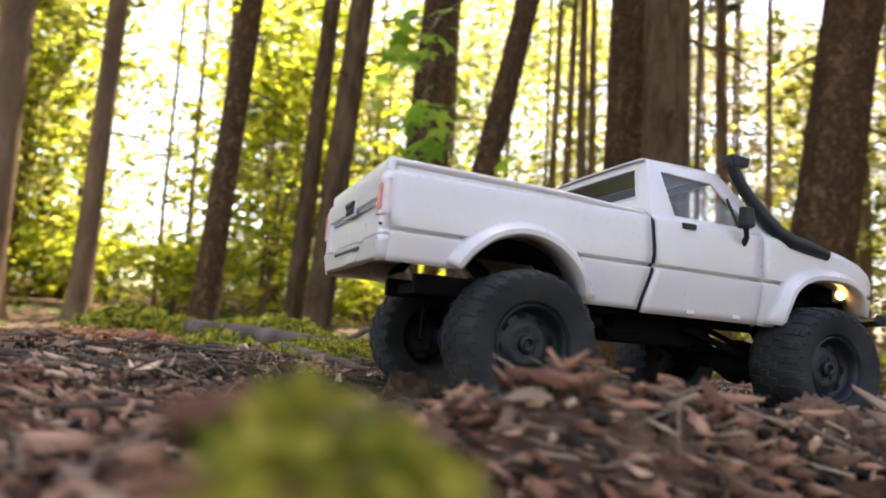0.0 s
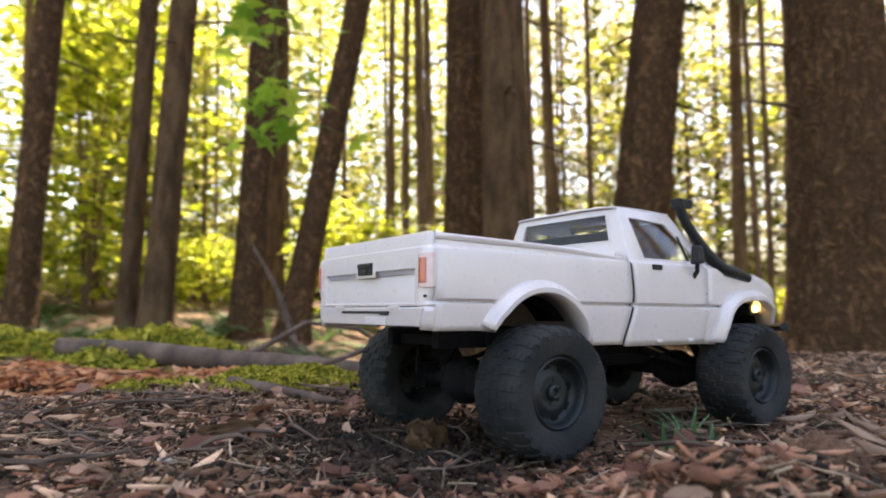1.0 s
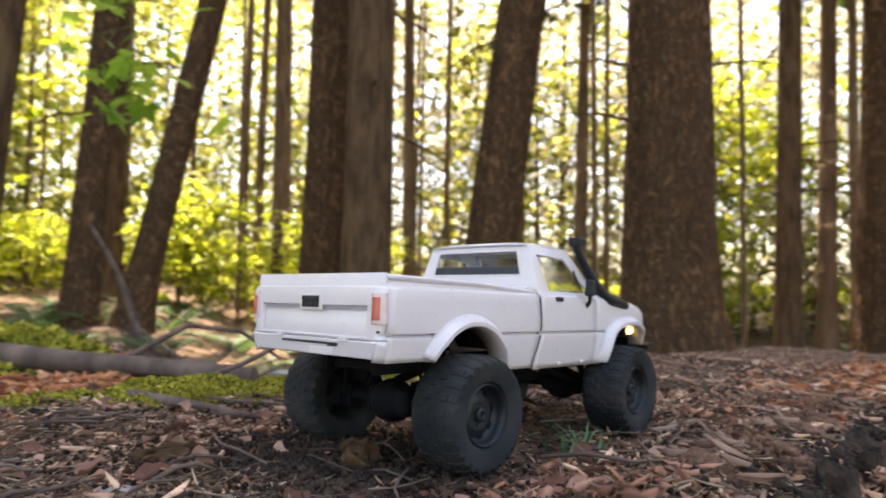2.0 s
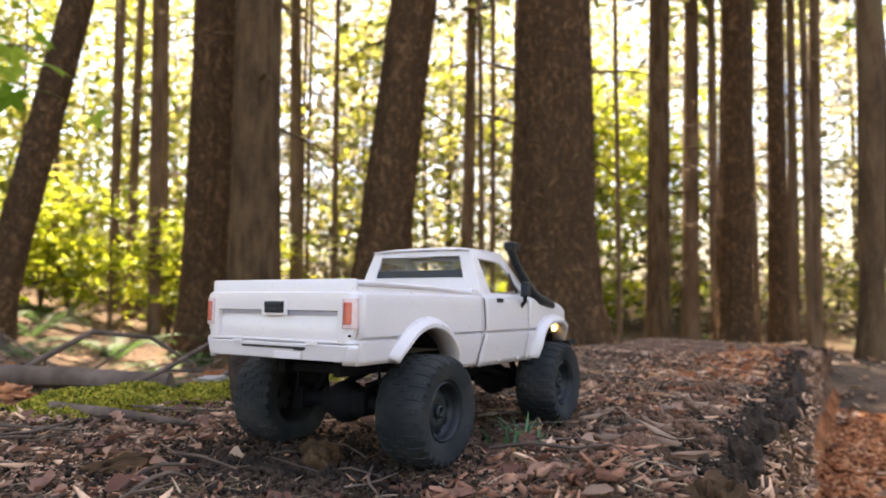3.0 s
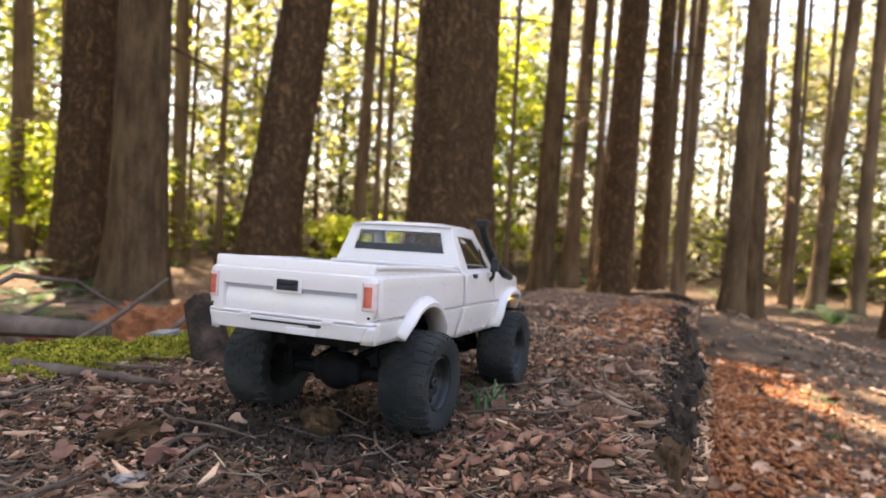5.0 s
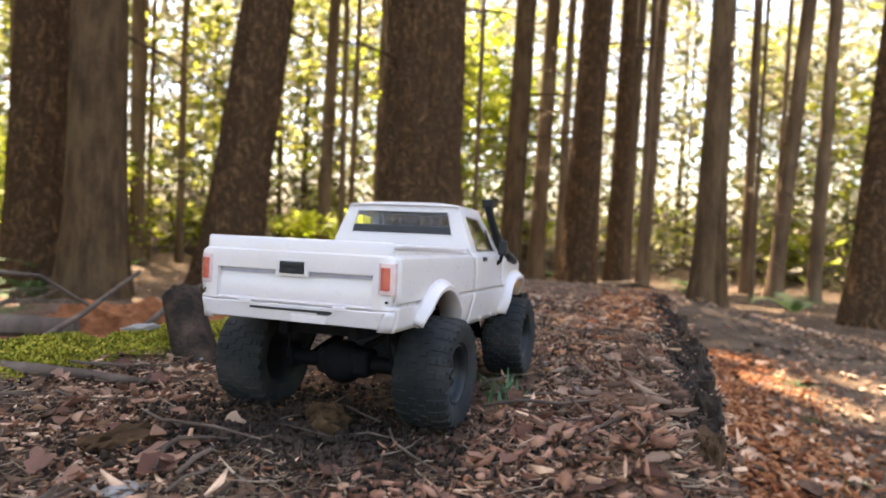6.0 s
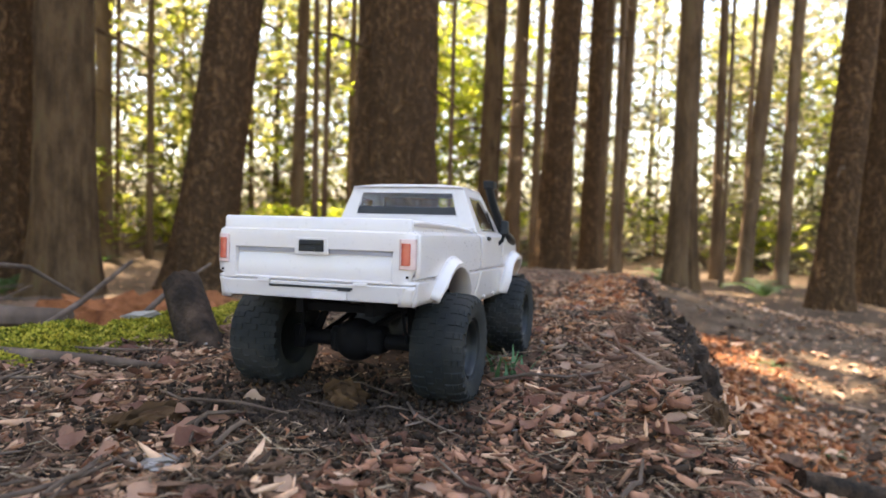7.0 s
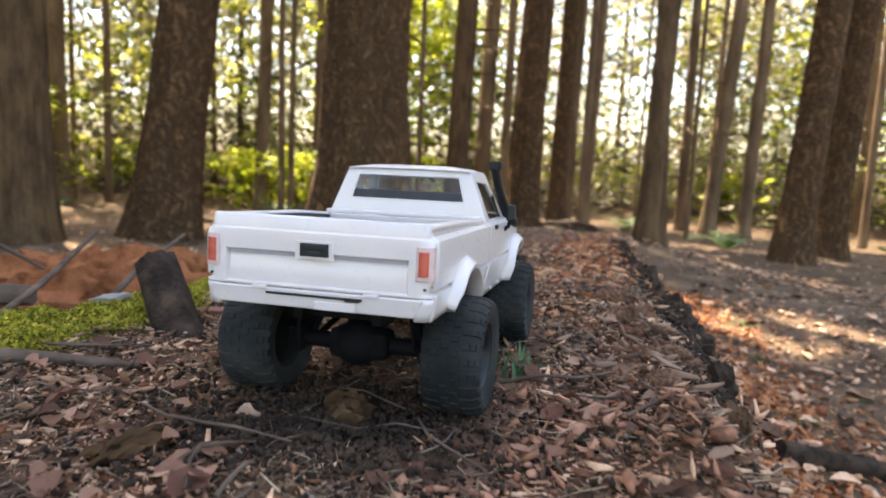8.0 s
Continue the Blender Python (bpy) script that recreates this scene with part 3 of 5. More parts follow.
def undergrowth():
    rng = random.Random(21)
    kinds = [shrub_source("shrub", 1, 1.7, 0.9, 90, 14, 0.09, LEAF, "shrub", "bright yellow-green leafy shrub lit through by the sun"),
             shrub_source("shrub", 2, 1.0, 0.8, 70, 14, 0.08, LEAF, "shrub", "low yellow-green leafy shrub lit through by the sun"),
             shrub_source("young_tree", 3, 4.6, 1.3, 150, 13, 0.115, LEAF, "young tree", "young broadleaf tree with sunlit yellow-green leaves"),
             shrub_source("young_tree", 4, 6.5, 1.6, 190, 13, 0.12, LEAF_FAR, "young tree", "tall young broadleaf tree with glowing leaves")]
    first = {}
    for _ in range(108):
        k = rng.choice((0, 0, 1, 1, 2, 2, 3, 3))
        be = rng.uniform(-40, 118) if rng.random() < 0.6 else rng.uniform(45, 115)
        d = rng.uniform(7.5, 20) if k < 2 else rng.uniform(9, 22)
        if be < 45 and d < 11:
            d += 5
        if k > 1 and 42 < be < 74:
            be += 34
        if k > 1 and 84 < be < 97:
            be += 16
        x, y = polar(be, d)
        m = pose(x, y, ground_z(x, y), 0, 0, rng.uniform(0, 360))
        if k in first:
            copy_thing(kinds[k], m)
        else:
            kinds[k].matrix_basis = m
            first[k] = True


undergrowth()


def far_woods():
    """The leaves and sprays of the woods all round, past the trees that can be told apart."""
    rng = random.Random(8)
    centres, sprays = [], []
    for _ in range(6800):
        be = rng.uniform(46, 122) if rng.random() < 0.45 else rng.uniform(-48, 55)
        d = rng.uniform(14, 40)
        if (88 < be < 95 and d < 34 and rng.random() < 0.5) or (-6 < be < -2 and rng.random() < 0.6):
            continue
        x, y = polar(be, d)
        (sprays if be < 50 and rng.random() < 0.7 else centres).append((x, y, ground_z(x, y) + rng.uniform(0, 1) ** 1.4 * d * (0.45 if be < 46 else 0.52)))
    for _ in range(480):
        be, d = rng.uniform(55, 71), rng.uniform(18, 42)
        x, y = polar(be, d)
        centres.append((x, y, ground_z(x, y) + rng.random() * d * 0.56))
    for _ in range(3400):
        be, d = rng.uniform(-50, 124), rng.uniform(40, 75)
        if not (88.5 < be < 94.5 or -6 < be < -2):
            x, y = polar(be, d)
            (sprays if be < 50 else centres).append((x, y, ground_z(x, y) + rng.uniform(0, 1) ** 1.1 * d * (0.44 if be < 40 else 0.58)))
    for _ in range(320):
        be, d = rng.uniform(-14, 46), rng.uniform(16, 38)
        if not -6 < be < -2:
            x, y = polar(be, d)
            sprays.append((x, y, ground_z(x, y) + d * rng.uniform(0.16, 0.52)))
    # Unseen foliage behind the camera, added for reflections and to close off light.
    for _ in range(900):
        be, d = rng.uniform(122, 312), rng.uniform(9, 30)
        x, y = polar(be, d)
        centres.append((x, y, ground_z(x, y) + rng.uniform(0, 9)))
    # Both meshes carry the far haze in their leaf colours.
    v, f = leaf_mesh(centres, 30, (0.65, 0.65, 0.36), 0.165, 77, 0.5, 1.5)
    tagged(new("far_woods", fast_mesh("far_woods", v, f, LEAF_FAR)), "dense yellow-green foliage of the woods behind, paled in colour for haze", "foliage", kind="stuff")
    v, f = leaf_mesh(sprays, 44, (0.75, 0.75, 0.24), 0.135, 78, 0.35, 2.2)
    tagged(new("far_conifers", fast_mesh("far_conifers", v, f, WOODS_FAR)), "pale conifer sprays of the woods behind, haze put into their colour", "foliage", kind="stuff")


far_woods()

# ---- the model pickup, in millimetres from the tailgate's handle: x right, y ahead, z up ----
MM = 0.001
REAR_Y, FRONT_Y, HUB_Z, TYRE_R = 62.0, 230.0, -55.4, 31.0


def interp(v, pts):
    return float(np.interp(v, [p[0] for p in pts], [p[1] for p in pts]))


def side_x(z, y):
    x = interp(z, [(-38, 50.0), (-26, 52.6), (-17, 54.0), (-16.4, 54.1), (-15.8, 51.4), (-14.3, 51.4), (-13.6, 54.0), (-12, 54.2), (0, 54.3), (5.5, 54.1), (6.8, 53.8), (8.0, 51.2), (13.5, 50.2)])
    return x - interp(y, [(0, 0), (205, 0), (240, 0.8), (262, 2.6), (276, 5.5), (284, 9.0)])


LEVELS = [-37, -33, -29, -25, -21, -17.6, -16.6, -16, -15.4, -14.6, -14, -13.4, -10, -6, -2, 2, 5, 6.6, 7.6, 8.4, 10, 12, 14]


# wheel arches: centre y, centre z, half length, height, roundness
REAR_ARCH, FRONT_ARCH = (62.0, -41.0, 31.0, 30.4, 2.0), (240.0, -37.0, 31.0, 26.0, 2.6)


def arch(y, a, low):
    q = abs(y - a[0]) / a[2]
    return max(low, a[1] + a[3] * (1 - q ** a[4]) ** (1 / a[4])) if q < 1 else low


def arch_point(a, turn, grow):
    c, s = math.cos(turn), math.sin(turn)
    k = (abs(c) ** a[4] + abs(s) ** a[4]) ** (-1 / a[4])
    return a[0] + (a[2] + grow) * c * k, a[1] + (a[3] + grow) * s * k


def side_panel(s, ys, bottom, top):
    rows = []
    for y in ys:
        lo, hi = bottom(y), top(y)
        row = []
        for z in LEVELS:
            z = min(max(z, lo), hi)
            # the joint between bed and cab bows forward and runs back towards the sill
            bow = math.exp(-((y - 128) / 10) ** 2) * (1.6 * math.exp(-((z + 10) / 10) ** 2) - 3.4 * smoothstep(16, 37, -z))
            row.append((s * side_x(z, y), y + bow, z))
        rows.append(row)
    return grid(bmesh.new(), rows)


def arch_ys(a):
    return [a[0] - a[2] * math.cos(math.pi * k / 22) for k in range(23)]


def rail_top(y):
    return interp(y, [(0, 13.6), (80, 12.3), (127, 9.4)])


def fender_top(y):
    return interp(y, [(128, 9.2), (206, 9.4), (222, 8.4), (250, 4.6), (268, 0.6), (278, -3.6), (285, -8)])


def flare(s, a, a0, a1):
    rows = []
    for k in range(33):
        turn = radians(a0 + (a1 - a0) * k / 32)
        end = max(0, abs(k - 16) / 16 - 0.72) / 0.28
        row = []
        for g, x in ((0.0, 46.0), (0.0, 58.4), (0.7, 59.5), (2.4, 59.7), (5.0 + 1.5 * end, 56.6), (6.8 + 2.5 * end, 53.4)):
            y, z = arch_point(a, turn, g)
            row.append((s * (x - 3.2 * end * (1 if g > 0.5 or x > 50 else 0) - interp(y, [(246, 0), (262, 2.2), (276, 6.2)])), y, z))
        rows.append(row)
    return grid(bmesh.new(), rows)


def face_with_hole(bm, outer, hole, thick):
    """A flat frame: four outer corners, four corners of its opening, and its thickness inwards."""
    o, h = [Vector(p) for p in outer], [Vector(p) for p in hole]
    nrm = (o[1] - o[0]).cross(o[3] - o[0]).normalized() * thick
    O, Hh, O2, H2 = ([bm.verts.new(p) for p in q] for q in (o, h, [p - nrm for p in o], [p - nrm for p in h]))
    for i in range(4):
        j = (i + 1) % 4
        bm.faces.new((O[i], O[j], Hh[j], Hh[i]))
        bm.faces.new((O2[j], O2[i], H2[i], H2[j]))
        bm.faces.new((Hh[i], Hh[j], H2[j], H2[i]))
        bm.faces.new((O[j], O[i], O2[i], O2[j]))
    return bm


def pane(bm, hole, back, thick=0.5):
    h = [Vector(p) for p in hole]
    c = sum(h, Vector()) / 4
    h = [p + (p - c).normalized() * 0.6 for p in h]
    nrm = (h[1] - h[0]).cross(h[3] - h[0]).normalized()
    return hexa(bm, [p - nrm * (back + thick) for p in h], [p - nrm * back for p in h])


def tyre_bm():
    """Tyre round x: rounded shoulders and staggered tread blocks in one piece."""
    prof = [(16.4, -11), (17.4, -12.8), (19.4, -13.6), (22.4, -14.6), (25.4, -14.9), (27.6, -14.2), (29.0, -12.4), (29.7, -9.6), (29.9, -5.4), (30, -4.2), (30, -0.5),
            (30, 0.5), (30, 4.2), (29.9, 5.4), (29.7, 9.6), (29.0, 12.4), (27.6, 14.2), (25.4, 14.9), (22.4, 14.6), (19.4, 13.6), (17.4, 12.8), (16.4, 11), (15.8, 9), (15.8, -9), (16.4, -11)]
    seg = 52
    bm = revolve(bmesh.new(), prof, seg)
    bm.faces.ensure_lookup_table()
    lugs = []
    for i, shift in ((4, 1), (5, 0), (6, 0), (7, 0), (9, 1), (11, 0), (13, 1), (14, 1), (15, 1), (16, 0)):
        for k in range(seg):
            if (k + shift) % 2 == 0:
                lugs.append(bm.faces[i * seg + k])
    bmesh.ops.recalc_face_normals(bm, faces=bm.faces)
    bmesh.ops.inset_individual(bm, faces=lugs, thickness=0.42, depth=0.55)
    return bm


def rim_bm():
    prof = [(16.2, -10.5), (16.2, 11.4), (15.4, 12.0), (14.6, 11.2), (14.2, 8.6), (13.4, 6.4), (12.2, 5.6), (10.6, 5.8), (9.0, 7.0), (7.0, 7.4), (5.0, 6.6), (4.0, 6.8), (3.5, 8.6), (2.4, 9.2), (1.7, 8.6), (1.5, 7.6), (0, 7.4)]
    bm = revolve(bmesh.new(), prof, 40)
    for k in range(6):
        a = 2 * math.pi * k / 6
        revolve(bm, [(0, 7.7), (0.65, 7.6), (0.75, 6.8), (0, 6.7)], 8, (-0.3, 5.6 * math.cos(a), 5.6 * math.sin(a)))
    return bm


def rim_hole_bm():
    """Dark ventilation slots round the wheel's dish."""
    bm = bmesh.new()
    for k in range(8):
        a = 2 * math.pi * (k + 0.5) / 8
        u, w = Vector((0, math.cos(a), math.sin(a))), Vector((0, -math.sin(a), math.cos(a)))
        lower = [u * (11.6 + p) + w * q + Vector((5.4, 0, 0)) for p, q in ((-1.1, -1.7), (1.3, -2.1), (1.3, 2.1), (-1.1, 1.7))]
        hexa(bm, lower, [v + Vector((0.75, 0, 0)) for v in lower])
    return bm


def add_wheel(truck, tyres, rims, s, y, spin):
    w = new("wheel")
    w.parent = truck
    w.location = (s * 55 * MM, y * MM, HUB_Z * MM)
    w.rotation_euler = (radians(spin), 0, 0 if s > 0 else math.pi)
    for nm, me in (("tyre", tyres), ("rim", rims[0]), ("rim_recess", rims[1])):
        o = new(nm, me)
        o.parent = w
    return w


def build_truck():
    truck = tagged(new("model_pickup_truck"), "small white plastic model pickup with black wheels on the log", "model truck")
    P = lambda name, bm, mat, parent=truck, label="", bevel=0.0, solid=0.0, smooth=True: part(name, bm, mat, parent, label, bevel * MM, smooth, solid * MM, MM)

    # load bed
    for s in (1, -1):
        ys = sorted([3, 8, 15, 22, 28, 30.5] + arch_ys(REAR_ARCH) + [93.5, 100, 108, 116, 122, 126.4])
        low = lambda y: arch(y, REAR_ARCH, -27.5 if y < REAR_Y else -35.5)
        P("bed_side", side_panel(s, ys, low, rail_top), WHITE, solid=1.6)
        P("wheel_arch_flare", flare(s, REAR_ARCH, 13, 155), WHITE, solid=1.0)
        bm = grid(bmesh.new(), [[(s * x, y, rail_top(y) + dz - 0.6) for x, dz in ((51.6, -1.6), (51.8, 0.2), (51.0, 0.9), (47.4, 0.9), (46.6, 0.2), (46.6, -0.8))] for y in np.linspace(4.2, 126.6, 12)])
        P("bed_rail", bm, WHITE, solid=0.8)
        bm = grid(bmesh.new(), [[(s * 46.2, y, z) for z in (-7.5, rail_top(y) - 1.0)] for y in np.linspace(3, 125, 8)])
        P("bed_liner_side", bm, BLACK, truck, "black bed liner wall", solid=0.8)
        rows = [[(s * x, *arch_point(REAR_ARCH, a, 0.8)) for x in (24, 51.5)] for a in [radians(34 + 112 * k / 16) for k in range(17)]]
        P("wheel_well", grid(bmesh.new(), rows), CHASSIS, solid=0.8)
        rows = [[(s * x, *arch_point(FRONT_ARCH, a, 0.8)) for x in (24, 47.0)] for a in [radians(20 + 150 * k / 16) for k in range(17)]]
        P("wheel_well", grid(bmesh.new(), rows), CHASSIS, solid=0.8)
        # lower rear corner beside the bumper
        path = [(47.2, 0.0), (50.2, 0.1), (52.4, 0.7), (53.6, 1.9), (54.0, 3.6)]
        rows = []
        for z in (-27.3, -24, -20, -17.5):
            d = side_x(z, 3) - 54.0 - 0.12 * max(0.0, -21 - z)
            rows.append([(s * (x + d * min(1, (x - 44) / 8)), y - 0.4 * d, z) for x, y in path])
        P("lower_corner", grid(bmesh.new(), rows), WHITE, solid=1.2)
        # tail lamp
        lamp_path = [(46.9, -0.6), (48.0, -0.75), (50.4, -0.7), (52.4, -0.1), (53.5, 0.9), (54.2, 2.3)]
        lamp = P("tail_lamp", grid(bmesh.new(), [[(s * x, y, z) for x, y in lamp_path] for z in (-9.6, -9.2, 4.6, 5.0)]), CLEAR, truck, "pale surround of the tail lamp", solid=0.9)
        lens = [(48.1, -1.5), (49.8, -1.5), (51.2, -1.25), (52.3, -0.6)]
        P("lens", grid(bmesh.new(), [[(s * x, y, z) for x, y in lens] for z in (-7.6, -7.2, 2.6, 3.0)]), RED, lamp, "red tail lamp lens", solid=0.5)
        P("reflector_clip", box(bmesh.new(), s * 50.2, s * 51.3, -0.6, 0.8, -13.7, -12.6), CHASSIS)

    # tailgate with its sunk panel
    xs = [-47.2, -44.6, -43.6, -42.8, -41.8, -20, 0, 20, 41.8, 42.8, 43.6, 44.6, 47.2]
    corner = [(48.8, 0.0), (50.4, 0.15), (52.0, 0.6), (53.2, 1.4), (53.8, 2.4), (54.0, 3.6)]
    # height, and how far the skin lies in from the face below the ledge
    levels = [(z, 0.0) for z in (-17.4, -16.6, -16.0, -15.2, -8, -3.4, -2.6, -1.6, -0.8, 3, 6.6, 7.4)] + [(8.2, 1.7), (13.2, 1.8), (13.9, 2.1), (14.2, 2.7), (14.2, 4.6)]
    rows = []
    for z, inset in levels:
        d = (side_x(z, 3) - 54.0) if z < 8 else -2.6
        bend = [(x + d * min(1, (x - 46) / 8) - max(0.0, inset - 1.8) * (x - 46) / 8, y + inset * min(1.0, (55.5 - x) / 5) + (-0.4 * d if z < -17 else 0)) for x, y in corner]
        row = [(-x, y, z) for x, y in bend[::-1]]
        for x in xs:
            sunk = (1.0 if abs(x) <= 42.8 else 0.0) * (1.0 if -16.1 < z < -1.0 else 0.0)
            ledge = 1.2 if -3.5 <= z <= -1.0 and sunk else 0.0
            row.append((x, 1.5 * sunk + ledge + inset, z))
        rows.append(row + [(x, y, z) for x, y in bend])
    gate = P("tailgate", grid(bmesh.new(), rows), WHITE, solid=0.9)
    # Strip in the groove, its shadow line painted grey.
    P("groove_shade", box(bmesh.new(), -42.4, 42.4, 1.2, 2.9, -3.4, -1.5), GREYSHADE, gate, "grey strip painting the shade in the groove over the sunk panel")
    bz = bmesh.new()
    face_with_hole(bz, [(-9.4, -0.7, -3.9), (9.4, -0.7, -3.9), (8.6, -0.7, 4.3), (-8.6, -0.7, 4.3)], [(-6.8, -0.7, -2.6), (6.8, -0.7, -2.6), (6.8, -0.7, 3.2), (-6.8, -0.7, 3.2)], 1.0)
    P("handle_bezel", bz, WHITE, gate, bevel=0.3)
    hd = P("handle", box(bmesh.new(), -6.7, 6.7, -1.3, 1.6, -2.6, 3.2), BLACK, gate, "black tailgate handle", bevel=0.3)
    P("handle_lip", box(bmesh.new(), -6.2, 6.2, -2.0, -0.4, 0.8, 2.8), BLACK, hd, bevel=0.3)
    P("handle_latch", box(bmesh.new(), -2.6, 2.6, -1.8, 0.5, -2.2, -0.4), RIM, hd, bevel=0.3)

    # rear bumper below the tailgate
    bm = hexa(bmesh.new(), [(-47.6, 5, -26.2), (-46.2, 0.2, -26.2), (46.2, 0.2, -26.2), (47.6, 5, -26.2)], [(-53.0, 5, -17.7), (-50.6, -1.1, -17.7), (50.6, -1.1, -17.7), (53.0, 5, -17.7)])
    bumper = P("rear_bumper", bm, WHITE, bevel=0.8)
    bm = box(bmesh.new(), -23, 23, -1.15, 0.4, -20.7, -19.5)
    box(bm, 15, 22, -1.2, 0.4, -21.4, -20.6)
    P("slot", bm, BLACK, bumper, "black slot in the bumper", bevel=0.2)
    P("blank_plate", box(bmesh.new(), 0.5, 20, -0.95, 0.4, -25.9, -22.2), WHITE, bumper, bevel=0.3)
    for x in (-26, 27):
        P("hinge_tab", box(bmesh.new(), x - 3.6, x + 3.6, -1.7, 0.6, -18.6, -16.9), WHITE, bumper, bevel=0.3)

    # inside of the bed
    P("bed_floor", box(bmesh.new(), -47, 47, 2.6, 126, -8.6, -7.2), CHASSIS, truck, "black bed floor")
    for k in range(9):
        P("floor_rib", box(bmesh.new(), -40 + k * 10 - 1.4, -40 + k * 10 + 1.4, 5, 120, -7.3, -6.2), BLACK)
    P("tailgate_liner", box(bmesh.new(), -45, 45, 2.9, 4.0, -7, 8), BLACK)
    bm = box(bmesh.new(), -46, 46, 118.5, 124.5, -7.4, 10.2)
    P("headboard", bm, WHITE, bevel=0.6)
    P("headboard_rim", box(bmesh.new(), -49.5, 49.5, 120.8, 127.6, 10.4, 12.6), WHITE, bevel=0.6)

    # cab and front wings
    for s in (1, -1):
        ys = [129.2, 133, 140, 150, 160, 170, 180, 188, 195.4]
        low = lambda y: -36.6 if y < 197 else arch(y, FRONT_ARCH, -37.0 if y < 240 else -25.5)
        door = P("door", side_panel(s, ys, low, fender_top), WHITE, solid=1.6)
        P("door_handle", box(bmesh.new(), s * 53.4, s * 56.0, 144.6, 152.4, 4.2, 7.0), BLACK, door, "black door handle", bevel=0.5)
        P("handle_recess", box(bmesh.new(), s * 53.6, s * 54.7, 134.5, 142.5, 4.6, 6.8), WHITE, door, bevel=0.4)
        for y in (153, 181):
            P("hinge", box(bmesh.new(), s * 50.4, s * 52.6, y - 2.4, y + 2.4, -35.2, -33.4), WHITE, door, bevel=0.3)
        ys = sorted([195.8, 200, 204, 207] + arch_ys(FRONT_ARCH) + [272, 274, 276, 278, 280, 282, 284])
        P("front_wing", side_panel(s, ys, low, fender_top), WHITE, solid=1.6)
        P("wheel_arch_flare", flare(s, FRONT_ARCH, 24, 178), WHITE, solid=1.0)
        mirror = P("mirror", hexa(bmesh.new(), [(s * x, y, z) for x, y, z in ((56.6, 175.6, 8.2), (62.8, 176.4, 9.0), (62.8, 182.0, 9.0), (56.6, 182.8, 8.2))],
                                  [(s * x, y, z) for x, y, z in ((57.2, 176.2, 19.4), (62.2, 176.8, 18.6), (62.2, 181.2, 18.6), (57.2, 181.8, 19.4))]), BLACK, door, "black wing mirror", bevel=1.0)
        P("mirror_arm", tube(bmesh.new(), [(s * 59, 179.4, 9.4), (s * 57.6, 181.4, 4.4), (s * 53.6, 183, 1.4)], [1.5, 1.3, 1.8], 8), BLACK, mirror)
    # sill and front joint
    P("cab_back_panel", box(bmesh.new(), -50.0, 50.0, 129.2, 130.6, -34, 9.0), WHITE)
    # Black strips just inside the skin paint the shade in the cab gap.
    for s in (1, -1):
        gap = side_panel(s, [126.0, 127.8, 129.6], lambda y: -35.0, lambda y: 8.0)
        for v in gap.verts:
            v.co.x -= s * 0.55
        P("gap_shade", gap, BLACK, truck, "black strip painting the shade of the gap between bed and cab", solid=0.4)
    # greenhouse
    gx = lambda z: 51.6 - (z - 9.0) * 0.385
    RB, RT, FB, FT = (gx(9), 130.2, 9.0), (gx(39.4), 134.2, 39.4), (50.0, 205.5, 9.6), (gx(39.0) - 0.4, 180.0, 39.0)
    m = lambda p: (-p[0], p[1], p[2])
    back_hole = [(-36.4, 131.7, 20.6), (36.4, 131.7, 20.6), (32.4, 133.6, 35.2), (-32.4, 133.6, 35.2)]
    fwd = lambda z: 130.2 + (z - 9) * 4 / 30.4
    back_hole = [(x, fwd(z), z) for x, _, z in back_hole]
    P("cab_rear_frame", face_with_hole(bmesh.new(), [m(RB), RB, RT, m(RT)], back_hole, 1.8), WHITE, bevel=0.5)
    surround = [(x * 1.045, fwd(z) - 0.5, z + (0.9 if z > 30 else -0.9)) for x, _, z in back_hole]
    P("window_moulding", face_with_hole(bmesh.new(), surround, [(x, y - 0.5, z) for x, y, z in back_hole], 0.6), WHITE, bevel=0.2)
    o = P("rear_window", pane(bmesh.new(), back_hole, 0.9), GLASS, truck, "clear rear window pane", smooth=False)
    o.visible_shadow = False
    for s in (1, -1):
        hole = [(s * gx(z), y, z) for y, z in ((143.5, 10.6), (193.0, 10.6), (172.5, 32.4), (141.5, 33.6))]
        outer = [(s * p[0], p[1], p[2]) for p in (RB, FB, FT, RT)]
        if s < 0:
            hole, outer = [hole[i] for i in (1, 0, 3, 2)], [outer[i] for i in (1, 0, 3, 2)]
        P("cab_side_frame", face_with_hole(bmesh.new(), outer, hole, 1.8), WHITE, bevel=0.5)
        o = P("side_window", pane(bmesh.new(), hole, 0.9), GLASS, truck, "clear side window pane", smooth=False)
        o.visible_shadow = False
        P("quarter_bar", tube(bmesh.new(), [(s * (gx(11) - 0.7), 184, 10.6), (s * (gx(24) - 0.7), 180.5, 25.5)], 0.8, 6), BLACK)
    wh = [(-45.5, 202.6, 12.6), (45.5, 202.6, 12.6), (36.4, 182.8, 36.0), (-36.4, 182.8, 36.0)]
    P("windscreen_frame", face_with_hole(bmesh.new(), [FB, m(FB), m(FT), FT], [wh[1], wh[0], wh[3], wh[2]], 1.8), WHITE, bevel=0.5)
    o = P("windscreen", pane(bmesh.new(), [wh[1], wh[0], wh[3], wh[2]], 0.9), GLASS, truck, "clear windscreen pane", smooth=False)
    o.visible_shadow = False
    rows = []
    for y in np.linspace(132.6, 181.6, 13):
        e = 1 - ((y - 157) / 25.0) ** 4
        w = interp(y, [(132, 39.6), (157, 40.2), (182, 38.8)])
